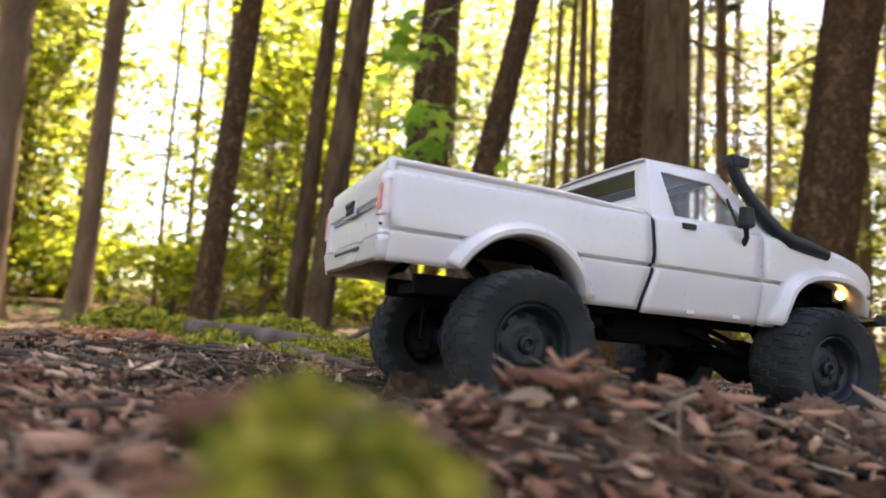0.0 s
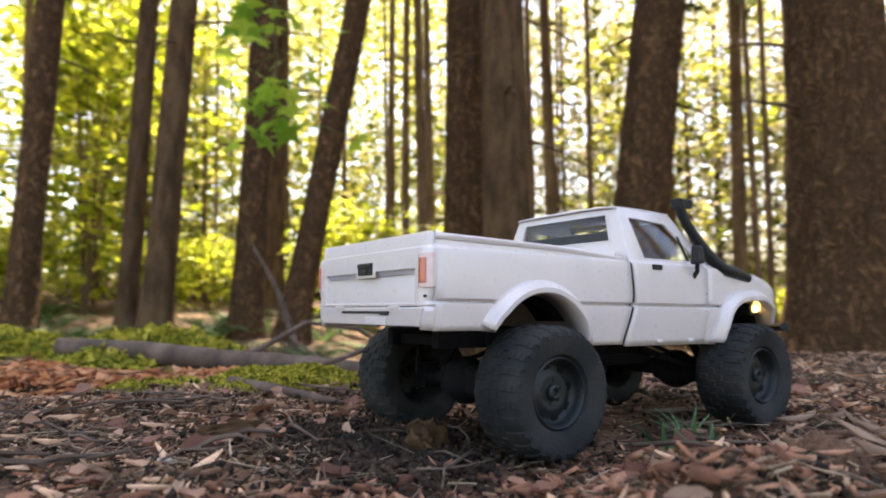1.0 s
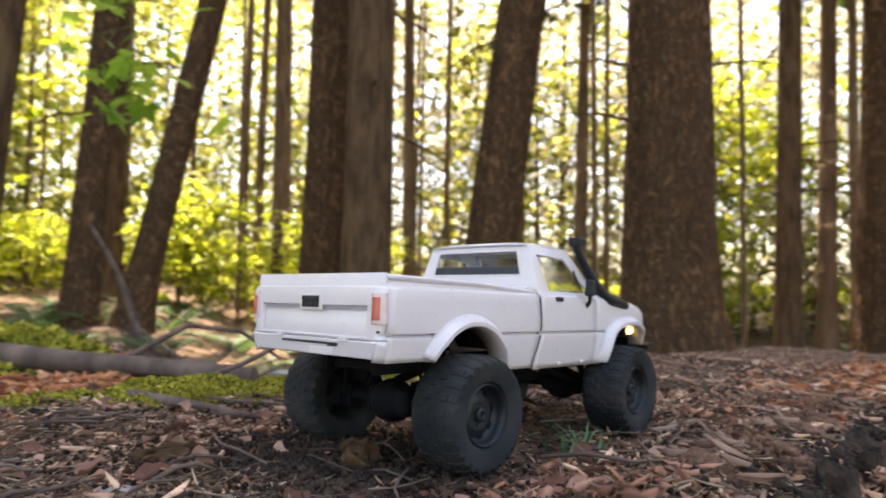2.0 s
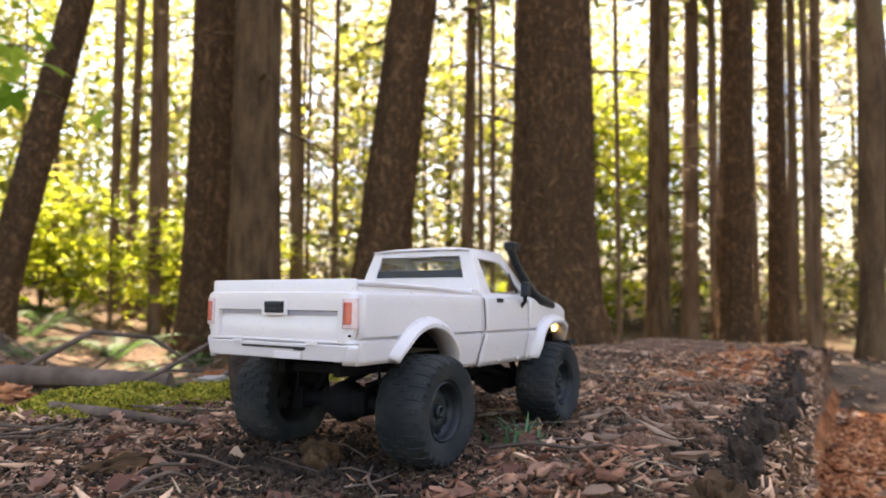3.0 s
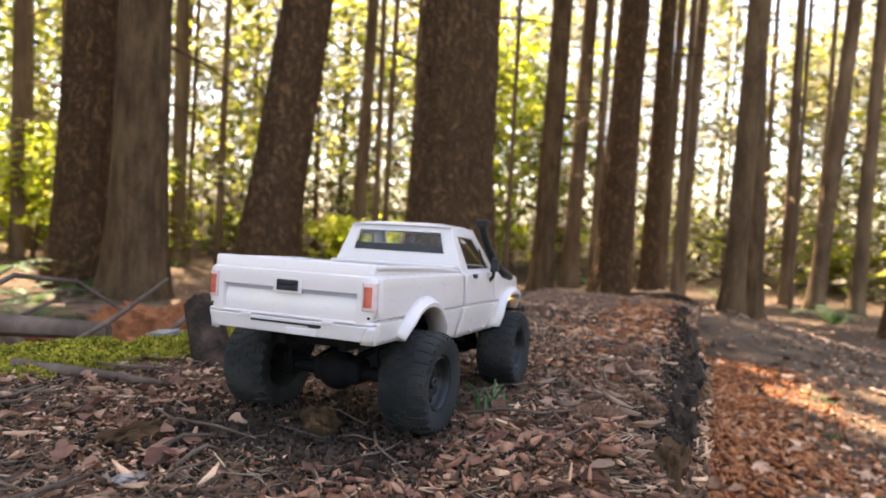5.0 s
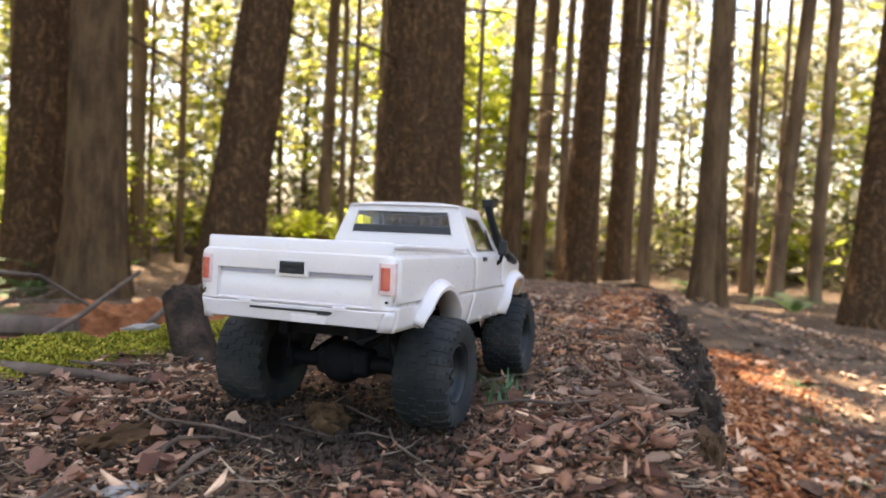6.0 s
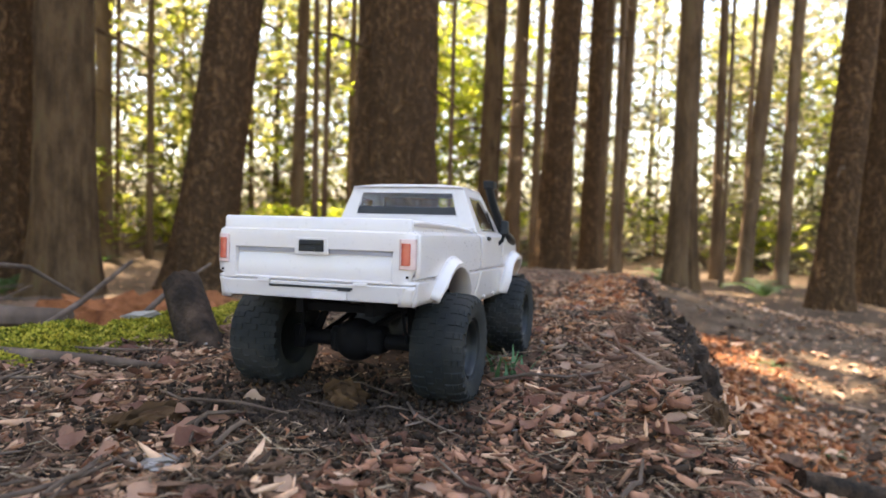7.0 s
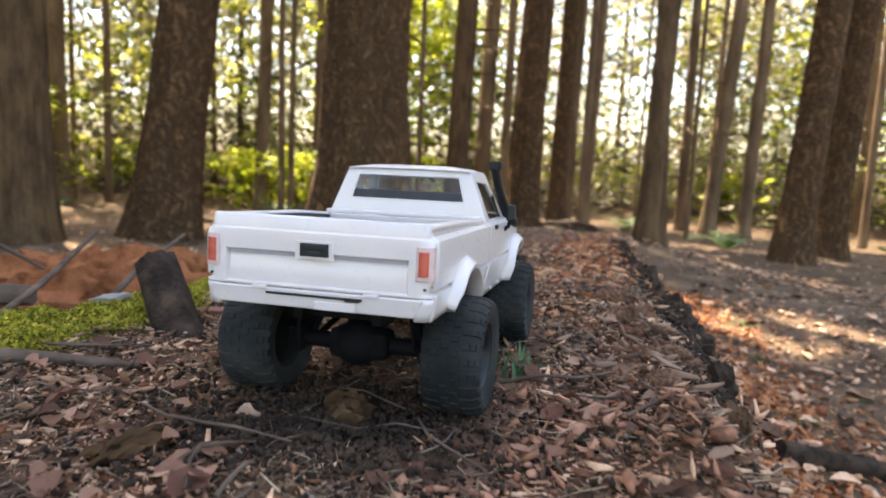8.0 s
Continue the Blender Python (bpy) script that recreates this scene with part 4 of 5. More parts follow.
        rows.append([(w * u, y, 39.0 + (2.6 * e + 0.4) * (1 - abs(u) ** 5)) for u in (-1, -0.985, -0.95, -0.86, -0.6, -0.3, 0, 0.3, 0.6, 0.86, 0.95, 0.985, 1)])
    P("roof", grid(bmesh.new(), rows), WHITE, solid=1.0)
    # bonnet and nose
    rows = []
    for y in [205.5, 208, 214, 222, 232, 242, 252, 260, 268, 274, 279, 283, 285]:
        w = side_x(8, y) - 3.2
        rows.append([(w * u, y, fender_top(y) + 0.4 + 2.0 * (1 - abs(u) ** 3) * (1 - smoothstep(268, 286, y))) for u in (-1.06, -0.97, -0.85, -0.5, 0, 0.5, 0.85, 0.97, 1.06)])
    P("bonnet", grid(bmesh.new(), rows), WHITE, solid=1.2)
    P("grille", box(bmesh.new(), -42, 42, 280, 284.5, -24, -8.5), BLACK, bevel=0.6)
    for k in range(4):
        P("grille_bar", box(bmesh.new(), -26, 26, 284.3, 285.6, -22 + k * 3.6, -20.6 + k * 3.6), RIM)
    for s in (1, -1):
        P("headlamp", box(bmesh.new(), s * 28, s * 41, 284.2, 286, -22, -11), AMBER, truck, "warm lit headlamp", bevel=1.0)
        P("indicator_lamp", revolve(bmesh.new(), [(0, 2.4), (1.8, 2.0), (2.7, 0.7), (2.7, -2.6), (0, -2.8)], 16, (s * 47.0, 259.0, -15.4)), AMBER, truck, "warm glowing lamp inside the front arch")
        P("lamp_bracket", box(bmesh.new(), s * 36, s * 46.4, 254, 264, -20, -10), BLACK, bevel=0.5)
    fb = P("front_bumper", tube(bmesh.new(), [(-56, 277, -27), (-50, 289, -27.5), (-30, 294, -28), (30, 294, -28), (50, 289, -27.5), (56, 277, -27)], 2.6, 8), BLACK, truck, "black tubular front bumper")
    P("bumper_step", box(bmesh.new(), -34, 34, 288, 296, -30.6, -26.0), BLACK, fb, bevel=0.6)

    # snorkel on the right front corner
    pts = [(46.5, 181.5, 44.5), (46.8, 183.5, 40), (47.6, 187, 33.5), (49.2, 193, 25.5), (51.4, 200.5, 16.5), (53.0, 207, 10.5), (54.0, 214, 7.0), (54.0, 224, 5.6), (53.2, 240, 3.0)]
    snork = P("snorkel", tube(bmesh.new(), pts, [3.3, 3.1, 3.0, 3.2, 3.6, 3.9, 4.0, 4.0, 3.2], 12), BLACK, truck, "black intake snorkel along the windscreen pillar")
    P("snorkel_head", hexa(bmesh.new(), [(42.6, 179.5, 41.6), (50.2, 179.5, 41.6), (50.2, 189.6, 42.2), (42.6, 189.6, 42.2)], [(42.2, 178.2, 47.8), (50.6, 178.2, 47.8), (50.6, 190.6, 47.4), (42.2, 190.6, 47.4)]), BLACK, snork, bevel=0.8)

    # inside the cab
    P("cab_floor", box(bmesh.new(), -48, 48, 131, 205, -14, -12), BLACK)
    for s in (1, -1):
        seat = P("seat", box(bmesh.new(), s * 6, s * 38, 138, 168, -12, 2), SEAT, truck, "dark moulded seat", bevel=2)
        P("seat_back", hexa(bmesh.new(), [(s * 7, 136, 1), (s * 37, 136, 1), (s * 37, 144, 1), (s * 7, 144, 1)], [(s * 9, 134.5, 24), (s * 35, 134.5, 24), (s * 35, 139, 24), (s * 9, 139, 24)]), SEAT, seat, bevel=1.5)
    P("parcel_shelf", box(bmesh.new(), -40, 40, 132.4, 135.5, 9, 26.0), SEAT, bevel=0.8)
    P("dashboard", hexa(bmesh.new(), [(-46, 186, -12), (46, 186, -12), (47, 203, -12), (-47, 203, -12)], [(-44, 190, 12), (44, 190, 12), (45, 202, 11), (-45, 202, 11)]), SEAT, bevel=2)
    bm = bmesh.new()
    tube(bm, [(-22 + 9 * math.cos(a), 180 + 4 * math.sin(a), 12 + 8 * math.sin(a)) for a in [2 * math.pi * k / 20 for k in range(21)]], 1.0, 6, False)
    P("steering_wheel", bm, BLACK)

    # chassis
    for s in (1, -1):
        P("chassis_rail", box(bmesh.new(), s * 18, s * 23, 26, 282, -37, -28), CHASSIS, bevel=0.5)
        for y0, y1 in ((66, 118), (226, 176)):
            P("suspension_link", tube(bmesh.new(), [(s * 30, y0, -57), (s * 22, y1, -40)], 1.9, 8), CHASSIS)
            P("upper_link", tube(bmesh.new(), [(s * 9, y0, -46), (s * 20, y1 - 6 if y0 < 100 else y1 + 6, -36)], 1.5, 8), CHASSIS)
        for y, dy in ((REAR_Y, 12), (FRONT_Y, -12)):
            sh = P("shock_absorber", tube(bmesh.new(), [(s * 31, y + dy * 0.3, -54), (s * 27, y + dy, -36)], 2.6, 10), CHASSIS)
            P("shock_rod", tube(bmesh.new(), [(s * 27.6, y + dy * 0.9, -38), (s * 25.5, y + dy * 1.3, -26)], 1.2, 8), SCREW, sh, "bright steel shock rod")
            P("spring_strut", tube(bmesh.new(), [(s * 33, y - dy * 0.9, -54), (s * 29, y - dy, -28)], 1.0, 6), CHASSIS)
        P("link_plate", box(bmesh.new(), s * 16, s * 25, 114, 124, -44, -36), CHASSIS, bevel=0.6)
        P("fuel_tank" if s < 0 else "battery_box", box(bmesh.new(), s * 25, s * 42, 104, 124, -38, -28), CHASSIS, bevel=1.2)
    for y in (34, 96, 150, 200, 276):
        P("cross_member", box(bmesh.new(), -20, 20, y - 3, y + 3, -36, -31), CHASSIS, bevel=0.6)
    for y, dx in ((REAR_Y, -2), (FRONT_Y, 7)):
        axle = P("axle", tube(bmesh.new(), [(-41, y, HUB_Z), (41, y, HUB_Z)], 4.6, 14), CHASSIS, truck, "black solid axle")
        d = blob(bmesh.new(), (dx, y, HUB_Z), (13.5, 12.5, 12.5), 14)
        P("differential", d, CHASSIS, axle)
        P("axle_housing", box(bmesh.new(), dx - 15, dx + 19, y - 8, y + 9, HUB_Z - 7.5, HUB_Z + 8.5), CHASSIS, axle, bevel=4.0)
        P("diff_cover", revolve(bmesh.new(), [(0, -2), (9, -2), (10.5, 0), (9, 2), (0, 2)], 18, (dx, y, HUB_Z)), CHASSIS, axle)
        for s in (1, -1):
            P("knuckle", box(bmesh.new(), s * 33, s * 41, y - 6, y + 6, HUB_Z - 7, HUB_Z + 7), CHASSIS, axle, bevel=1.2)
    P("gearbox", box(bmesh.new(), -15, 15, 138, 182, -50, -30), CHASSIS, bevel=2.5)
    P("skid_plate", hexa(bmesh.new(), [(-16, 134, -50), (16, 134, -50), (16, 186, -50), (-16, 186, -50)], [(-19, 128, -44), (19, 128, -44), (19, 192, -44), (-19, 192, -44)]), CHASSIS, bevel=1)
    P("drive_shaft", tube(bmesh.new(), [(0, 72, -52), (2, 140, -44)], 2.4, 10), CHASSIS)
    P("drive_shaft", tube(bmesh.new(), [(6, 220, -52), (2, 180, -44)], 2.4, 10), CHASSIS)
    P("steering_rod", tube(bmesh.new(), [(-34, 243, -54), (34, 243, -54)], 1.5, 8), CHASSIS)

    # wheels
    t_ob = part("tyre", tyre_bm(), RUBBER, None, "", 0.0, True, 0.0, MM)
    r_ob = part("rim", rim_bm(), RIM, None, "", 0.0, True, 0.0, MM)
    h_ob = part("rim_recess", rim_hole_bm(), CHASSIS, None, "", 0.0, True, 0.0, MM)
    meshes = t_ob.data, (r_ob.data, h_ob.data)
    for o in (t_ob, r_ob, h_ob):
        bpy.data.objects.remove(o)
    for s in (1, -1):
        for y in (REAR_Y, FRONT_Y):
            add_wheel(truck, meshes[0], meshes[1], s, y, 17 * s + y)
    truck.matrix_basis = Matrix.Translation((0, 0, 0.088)) @ pose(0, 0, 0, -1.99, 0, 0) @ pose(0, 0, 0, 0, -0.52, 0)
    return truck


build_truck()



# ---- litter on the log and the ground ----
def rotations(rng, n, tilt):
    """Random turns about z with a random tilt, as n 3x3 matrices."""
    a, t, b = rng.uniform(0, 2 * np.pi, n), rng.normal(0, tilt, n), rng.uniform(0, 2 * np.pi, n)
    def rz(v):
        m = np.zeros((n, 3, 3))
        m[:, 0, 0], m[:, 0, 1], m[:, 1, 0], m[:, 1, 1], m[:, 2, 2] = np.cos(v), -np.sin(v), np.sin(v), np.cos(v), 1
        return m
    rx = np.zeros((n, 3, 3))
    rx[:, 0, 0], rx[:, 1, 1], rx[:, 1, 2], rx[:, 2, 1], rx[:, 2, 2] = 1, np.cos(t), -np.sin(t), np.sin(t), np.cos(t)
    return rz(b) @ rx @ rz(a)


def scatter(name, templates, places, scale, tilt, seed, mat, label, category):
    """One object of many small pieces; templates: (vertices, triangles)."""
    rng = np.random.default_rng(seed)
    vs, fs, base = [], [], 0
    places = np.asarray(places, float)
    pick = rng.integers(0, len(templates), len(places))
    for k, (tv, tf) in enumerate(templates):
        p = places[pick == k]
        n = len(p)
        if not n:
            continue
        s = rng.uniform(scale[0], scale[1], n) ** 1.0
        v = np.einsum("nij,vj->nvi", rotations(rng, n, tilt), tv) * s[:, None, None] + p[:, None, :]
        f = tf[None] + (np.arange(n) * len(tv))[:, None, None] + base
        vs.append(v.reshape(-1, 3))
        fs.append(f.reshape(-1, 3))
        base += n * len(tv)
    return tagged(new(name, fast_mesh(name, np.concatenate(vs), np.concatenate(fs), mat)), label, category, kind="stuff")


def chip_template(seed, aspect, thick):
    """An uneven, slightly bent flake of bark, resting on its open underside."""
    rng = np.random.default_rng(seed)
    a = np.arange(5) * 2 * np.pi / 5 + rng.uniform(-0.35, 0.35, 5)
    r = rng.uniform(0.65, 1.15, 5)
    x, y = r * np.cos(a) * 0.5, r * np.sin(a) * 0.5 * aspect
    bend = rng.uniform(-0.5, 0.5)
    top = np.stack([x, y, bend * x * x + rng.normal(0, 0.03, 5) + thick / 2], 1)
    low = top * [0.93, 0.93, 1] - [0, 0, thick]
    tri = [(0, 1, 2), (0, 2, 3), (0, 3, 4)]
    for i in range(5):
        j = (i + 1) % 5
        tri += [(i, i + 5, j), (j, i + 5, j + 5)]
    return np.concatenate([top, low]), np.array(tri)


def crumb_template(seed):
    """A rounded lump: an uneven octahedron."""
    rng = np.random.default_rng(seed)
    v = np.array([(1, 0, 0), (0, 1, 0), (-1, 0, 0), (0, -1, 0), (0, 0, 1), (0, 0, -1)]) * 0.42 * rng.uniform(0.6, 1.2, (6, 1)) + rng.normal(0, 0.08, (6, 3))
    tri = [(0, 1, 4), (1, 2, 4), (2, 3, 4), (3, 0, 4), (1, 0, 5), (2, 1, 5), (3, 2, 5), (0, 3, 5)]
    return v, np.array(tri)


def needle_template(seed, thin):
    rng = np.random.default_rng(seed)
    bend = rng.uniform(-0.22, 0.22)
    v = []
    for i, x in enumerate((-0.5, 0.0, 0.5)):
        r = thin * (1.0, 1.1, 0.5)[i]
        for k in range(3):
            v.append((x, bend * (1 - 4 * x * x) + r * math.cos(2.09 * k), r * math.sin(2.09 * k) + 0.3 * bend * x))
    tri = []
    for i in range(2):
        for k in range(3):
            a, c = i * 3 + k, i * 3 + (k + 1) % 3
            tri += [(a, c, a + 3), (c, c + 3, a + 3)]
    tri += [(0, 2, 1), (6, 7, 8)]
    return np.array(v), np.array(tri)


def leaf_template(seed, wide=0.36):
    """A dry leaf: pointed, curled along its length and across."""
    rng = np.random.default_rng(seed)
    curl, cup = rng.uniform(-0.6, 1.0), rng.uniform(0.3, 1.2)
    v, rows = [], 6
    for i in range(rows):
        t = i / (rows - 1)
        w = wide * math.sin(math.pi * min(1, 0.06 + t * 0.92)) ** 0.8 * (1 + rng.uniform(-0.28, 0.22))
        for k in (-1, 0, 1):
            v.append((t - 0.5, k * w, curl * (t - 0.5) ** 2 + cup * w * k * k * 0.8 + rng.normal(0, 0.02)))
    tri = []
    for i in range(rows - 1):
        for k in range(2):
            a = i * 3 + k
            tri += [(a, a + 1, a + 3), (a + 1, a + 4, a + 3)]
    return np.array(v), np.array(tri)


CHIPS = [chip_template(s, asp, th) for s, asp, th in ((1, 0.30, 0.10), (2, 0.55, 0.09), (3, 0.20, 0.10), (4, 0.42, 0.16), (5, 0.75, 0.14), (6, 0.15, 0.08))]
CRUMBS = [crumb_template(90 + k) for k in range(6)]
SLIVERS = [chip_template(60 + s, asp, 0.07) for s, asp in enumerate((0.10, 0.16, 0.22, 0.13))]
NEEDLES = [needle_template(s, th) for s, th in ((1, 0.011), (2, 0.015), (3, 0.022), (4, 0.013), (5, 0.030), (6, 0.017))]
LEAVES = [leaf_template(s, w) for s, w in ((1, 0.30), (2, 0.38), (3, 0.34), (4, 0.42), (5, 0.26))]


def on_top(rng, n, x0, x1, y0, y1, lift, power=1.0):
    pts = []
    for _ in range(n):
        x, y = rng.uniform(x0, x1), y0 + (y1 - y0) * rng.random() ** power
        pts.append((x, y, top_z(x, y) + lift * rng.uniform(-0.3, 1.0)))
    return pts


def on_log(rng, n, y0, y1, lift, power=1.0, patch=0.0):
    """Places on the log's top; patch: how strongly they gather in drifts (its sign picks which drifts)."""
    pts = []
    while len(pts) < n:
        y = y0 + (y1 - y0) * rng.random() ** power
        x = rng.uniform(left_edge(y) + 0.012, right_edge(y) - 0.006)
        if patch and rng.random() > 0.5 + patch * (n3(x, y, 11, 3) + 0.6 * n3(x, y, 33, 5)):
            continue
        # Thinner litter under the truck bares dark soil and paints in its shade.
        if abs(x) < 0.085 and -0.03 < y < 0.27 and rng.random() < 0.78:
            continue
        pts.append((x, y, log_z(x, y) + lift * rng.uniform(-0.3, 1.0)))
    return pts


def litter():
    rng = random.Random(3)
    p = on_log(rng, 25000, -0.14, 0.70, 0.004, 1.2, 1.2) + on_log(rng, 4000, 0.6, 1.9, 0.004)
    scatter("bark_litter", CHIPS, p, (0.0018, 0.0058), 0.5, 1, CHIP, "brown bark flakes and crumbs strewn over the log", "bark litter")
    p = on_log(rng, 4200, -0.14, 1.0, 0.006, 1.2, 0.5)
    scatter("coarse_bark_litter", SLIVERS, p, (0.006, 0.017), 0.4, 2, CHIP, "longer slivers of bark and wood lying on the log", "bark litter")
    p = on_log(rng, 16000, -0.14, 0.75, 0.006, 1.2, -1.3) + on_log(rng, 3500, 0.7, 1.9, 0.006)
    scatter("needle_litter", NEEDLES, p, (0.005, 0.021), 0.35, 3, NEEDLE, "dry straw-coloured needles and thin twigs", "needle litter")
    p = on_log(rng, 330, -0.14, 1.3, 0.007, 1.2, 1.0) + [q for q in on_log(rng, 90, -0.11, 0.05, 0.007, 1.0, 1.3) if q[0] < 0.13]
    scatter("leaf_litter", LEAVES, p, (0.006, 0.014), 0.55, 4, DEADLEAF, "curled dry brown leaves on the log", "leaf litter")
    # bank behind the truck
    p = on_top(rng, 9000, -1.15, -0.28, -0.55, 0.45, 0.006)
    scatter("bank_litter", CHIPS + SLIVERS, p, (0.004, 0.016), 0.45, 5, CHIP, "brown bark flakes on the bank beside the log", "bark litter")
    p = on_top(rng, 2600, -1.15, -0.28, -0.55, 0.45, 0.008)
    scatter("bank_needles", NEEDLES, p, (0.012, 0.045), 0.3, 6, NEEDLE, "dry needles on the bank beside the log", "needle litter")
    # orange crumbs along the broken side
    pts = []
    for _ in range(14000):
        y = rng.uniform(-0.3, 1.9)
        x = right_edge(y) + 0.012 + abs(rng.gauss(0, 0.15))
        pts.append((x, y, ground_z(x, y) + rng.uniform(-0.002, 0.008)))
    scatter("orange_wood_crumbs", CHIPS + SLIVERS, pts, (0.005, 0.030), 0.7, 7, ROTCHIP, "orange crumbs of rotten wood heaped beside the log", "wood crumbs")
    pts = []
    for _ in range(3200):
        y = rng.uniform(-0.1, 1.5)
        x = right_edge(y) + 0.012 * rng.random()
        pts.append((x, y, log_z(right_edge(y) - 0.006, y) - rng.random() ** 1.5 * 0.11))
    scatter("edge_splinters", CHIPS + SLIVERS, pts, (0.004, 0.016), 1.1, 8, CHIP, "splintered dark bark on the log's broken edge", "bark litter")
    pts = []
    for _ in range(5200):
        y = rng.uniform(0.07, 1.3)
        x = right_edge(y) - 0.004 - abs(rng.gauss(0, 0.012))
        pts.append((x, y, log_z(x, y) + rng.uniform(-0.001, 0.005)))
    scatter("rim_humus", CRUMBS + CHIPS[:2], pts, (0.003, 0.011), 0.9, 15, DARKBARK, "dark crumbled bark along the log's broken rim", "bark litter")
    pts = [(x, y, log_z(x, y) + 0.003) for x, y in ((rng.gauss(0.10, 0.05), rng.gauss(0.85, 0.25)) for _ in range(900)) if left_edge(y) < x < right_edge(y) - 0.005]
    scatter("orange_litter", CHIPS, pts, (0.007, 0.022), 0.35, 9, ROTCHIP, "orange wood crumbs strewn on the log ahead", "wood crumbs")
    # The extra bunch near the rear axle is dark soil and painted-in shade.
    p = on_log(rng, 14000, -0.16, 0.9, 0.005, 1.2, -0.9) + [(x, y, log_z(x, y) + 0.005) for x, y in ((rng.gauss(0.0, 0.04), rng.gauss(0.01, 0.035)) for _ in range(2600))]
    scatter("dark_crumbs", CRUMBS + SLIVERS[:2], p, (0.0014, 0.0062), 0.7, 20, DARKBARK, "black-brown crumbs of humus among the litter, some painting shade under the truck", "humus crumbs")
    p = on_log(rng, 4200, -0.14, 0.8, 0.006, 1.2, 0.8)
    scatter("red_brown_litter", CHIPS + SLIVERS, p, (0.003, 0.009), 0.5, 16, ROTDARK, "red-brown crumbs of decayed wood among the bark", "wood crumbs")
    pts = []
    while len(pts) < 5600:
        x, y = rng.gauss(-0.44, 0.15), rng.gauss(0.0, 0.16)
        if x < left_edge(y) - 0.005:
            pts.append((x, y, top_z(x, y) + rng.uniform(0.001, 0.008)))
    scatter("bank_orange_litter", SLIVERS + CHIPS, pts, (0.006, 0.026), 0.4, 17, ROTCHIP, "orange shreds of rotten wood on the bank", "wood crumbs")
    p = [q for q in on_log(rng, 4200, -0.15, 0.10, 0.008) if q[0] > 0.05]
    scatter("rust_flakes", CHIPS + SLIVERS, p, (0.004, 0.014), 0.5, 21, RUST, "rust-red flakes of decayed bark on the log's shoulder", "bark litter")
    p = on_log(rng, 130, -0.12, 0.7, 0.006)
    scatter("pale_flakes", CHIPS, p, (0.004, 0.011), 0.4, 13, PALE, "small pale flakes of mouldy wood on the litter", "wood flakes")
    # wider forest floor
    pts = []
    for _ in range(11000):
        r = 0.5 + 9 * rng.random() ** 1.6
        a = radians(rng.uniform(-45, 115))
        x, y = 0.2 - r * math.sin(a), -0.2 + r * math.cos(a)
        if shelf(x, y) > 0.5 or (left_edge(y) < x < right_edge(y) and -1.2 < y < 2.0):
            continue
        pts.append((x, y, ground_z(x, y) + 0.006))
    scatter("forest_floor_litter", CHIPS + LEAVES, pts, (0.012, 0.040), 0.3, 10, CHIP, "dead leaves and bark scattered over the forest floor", "leaf litter")
    pts = []
    for _ in range(12000):
        x, y = 0.22 + 1.9 * rng.random() ** 1.3, -0.2 + 4.2 * rng.random() ** 1.3
        if x > right_edge(y) + 0.14 + 0.3 * rng.random():
            pts.append((x, y, ground_z(x, y) + rng.uniform(0.0, 0.005)))
    scatter("path_litter", CHIPS + SLIVERS + LEAVES, pts, (0.006, 0.024), 0.3, 18, CHIP, "small leaf and bark debris trodden into the path", "leaf litter")
    pts = []
    for _ in range(70):
        x, y = rng.gauss(0.140, 0.028), rng.gauss(0.185, 0.055)
        pts.append((x, y, log_z(x, y) + rng.uniform(0.004, 0.012)))
    scatter("tan_splinters", SLIVERS, pts, (0.008, 0.022), 0.5, 19, TAN, "tan splinters of split wood near the log's rim", "wood splinters")


litter()


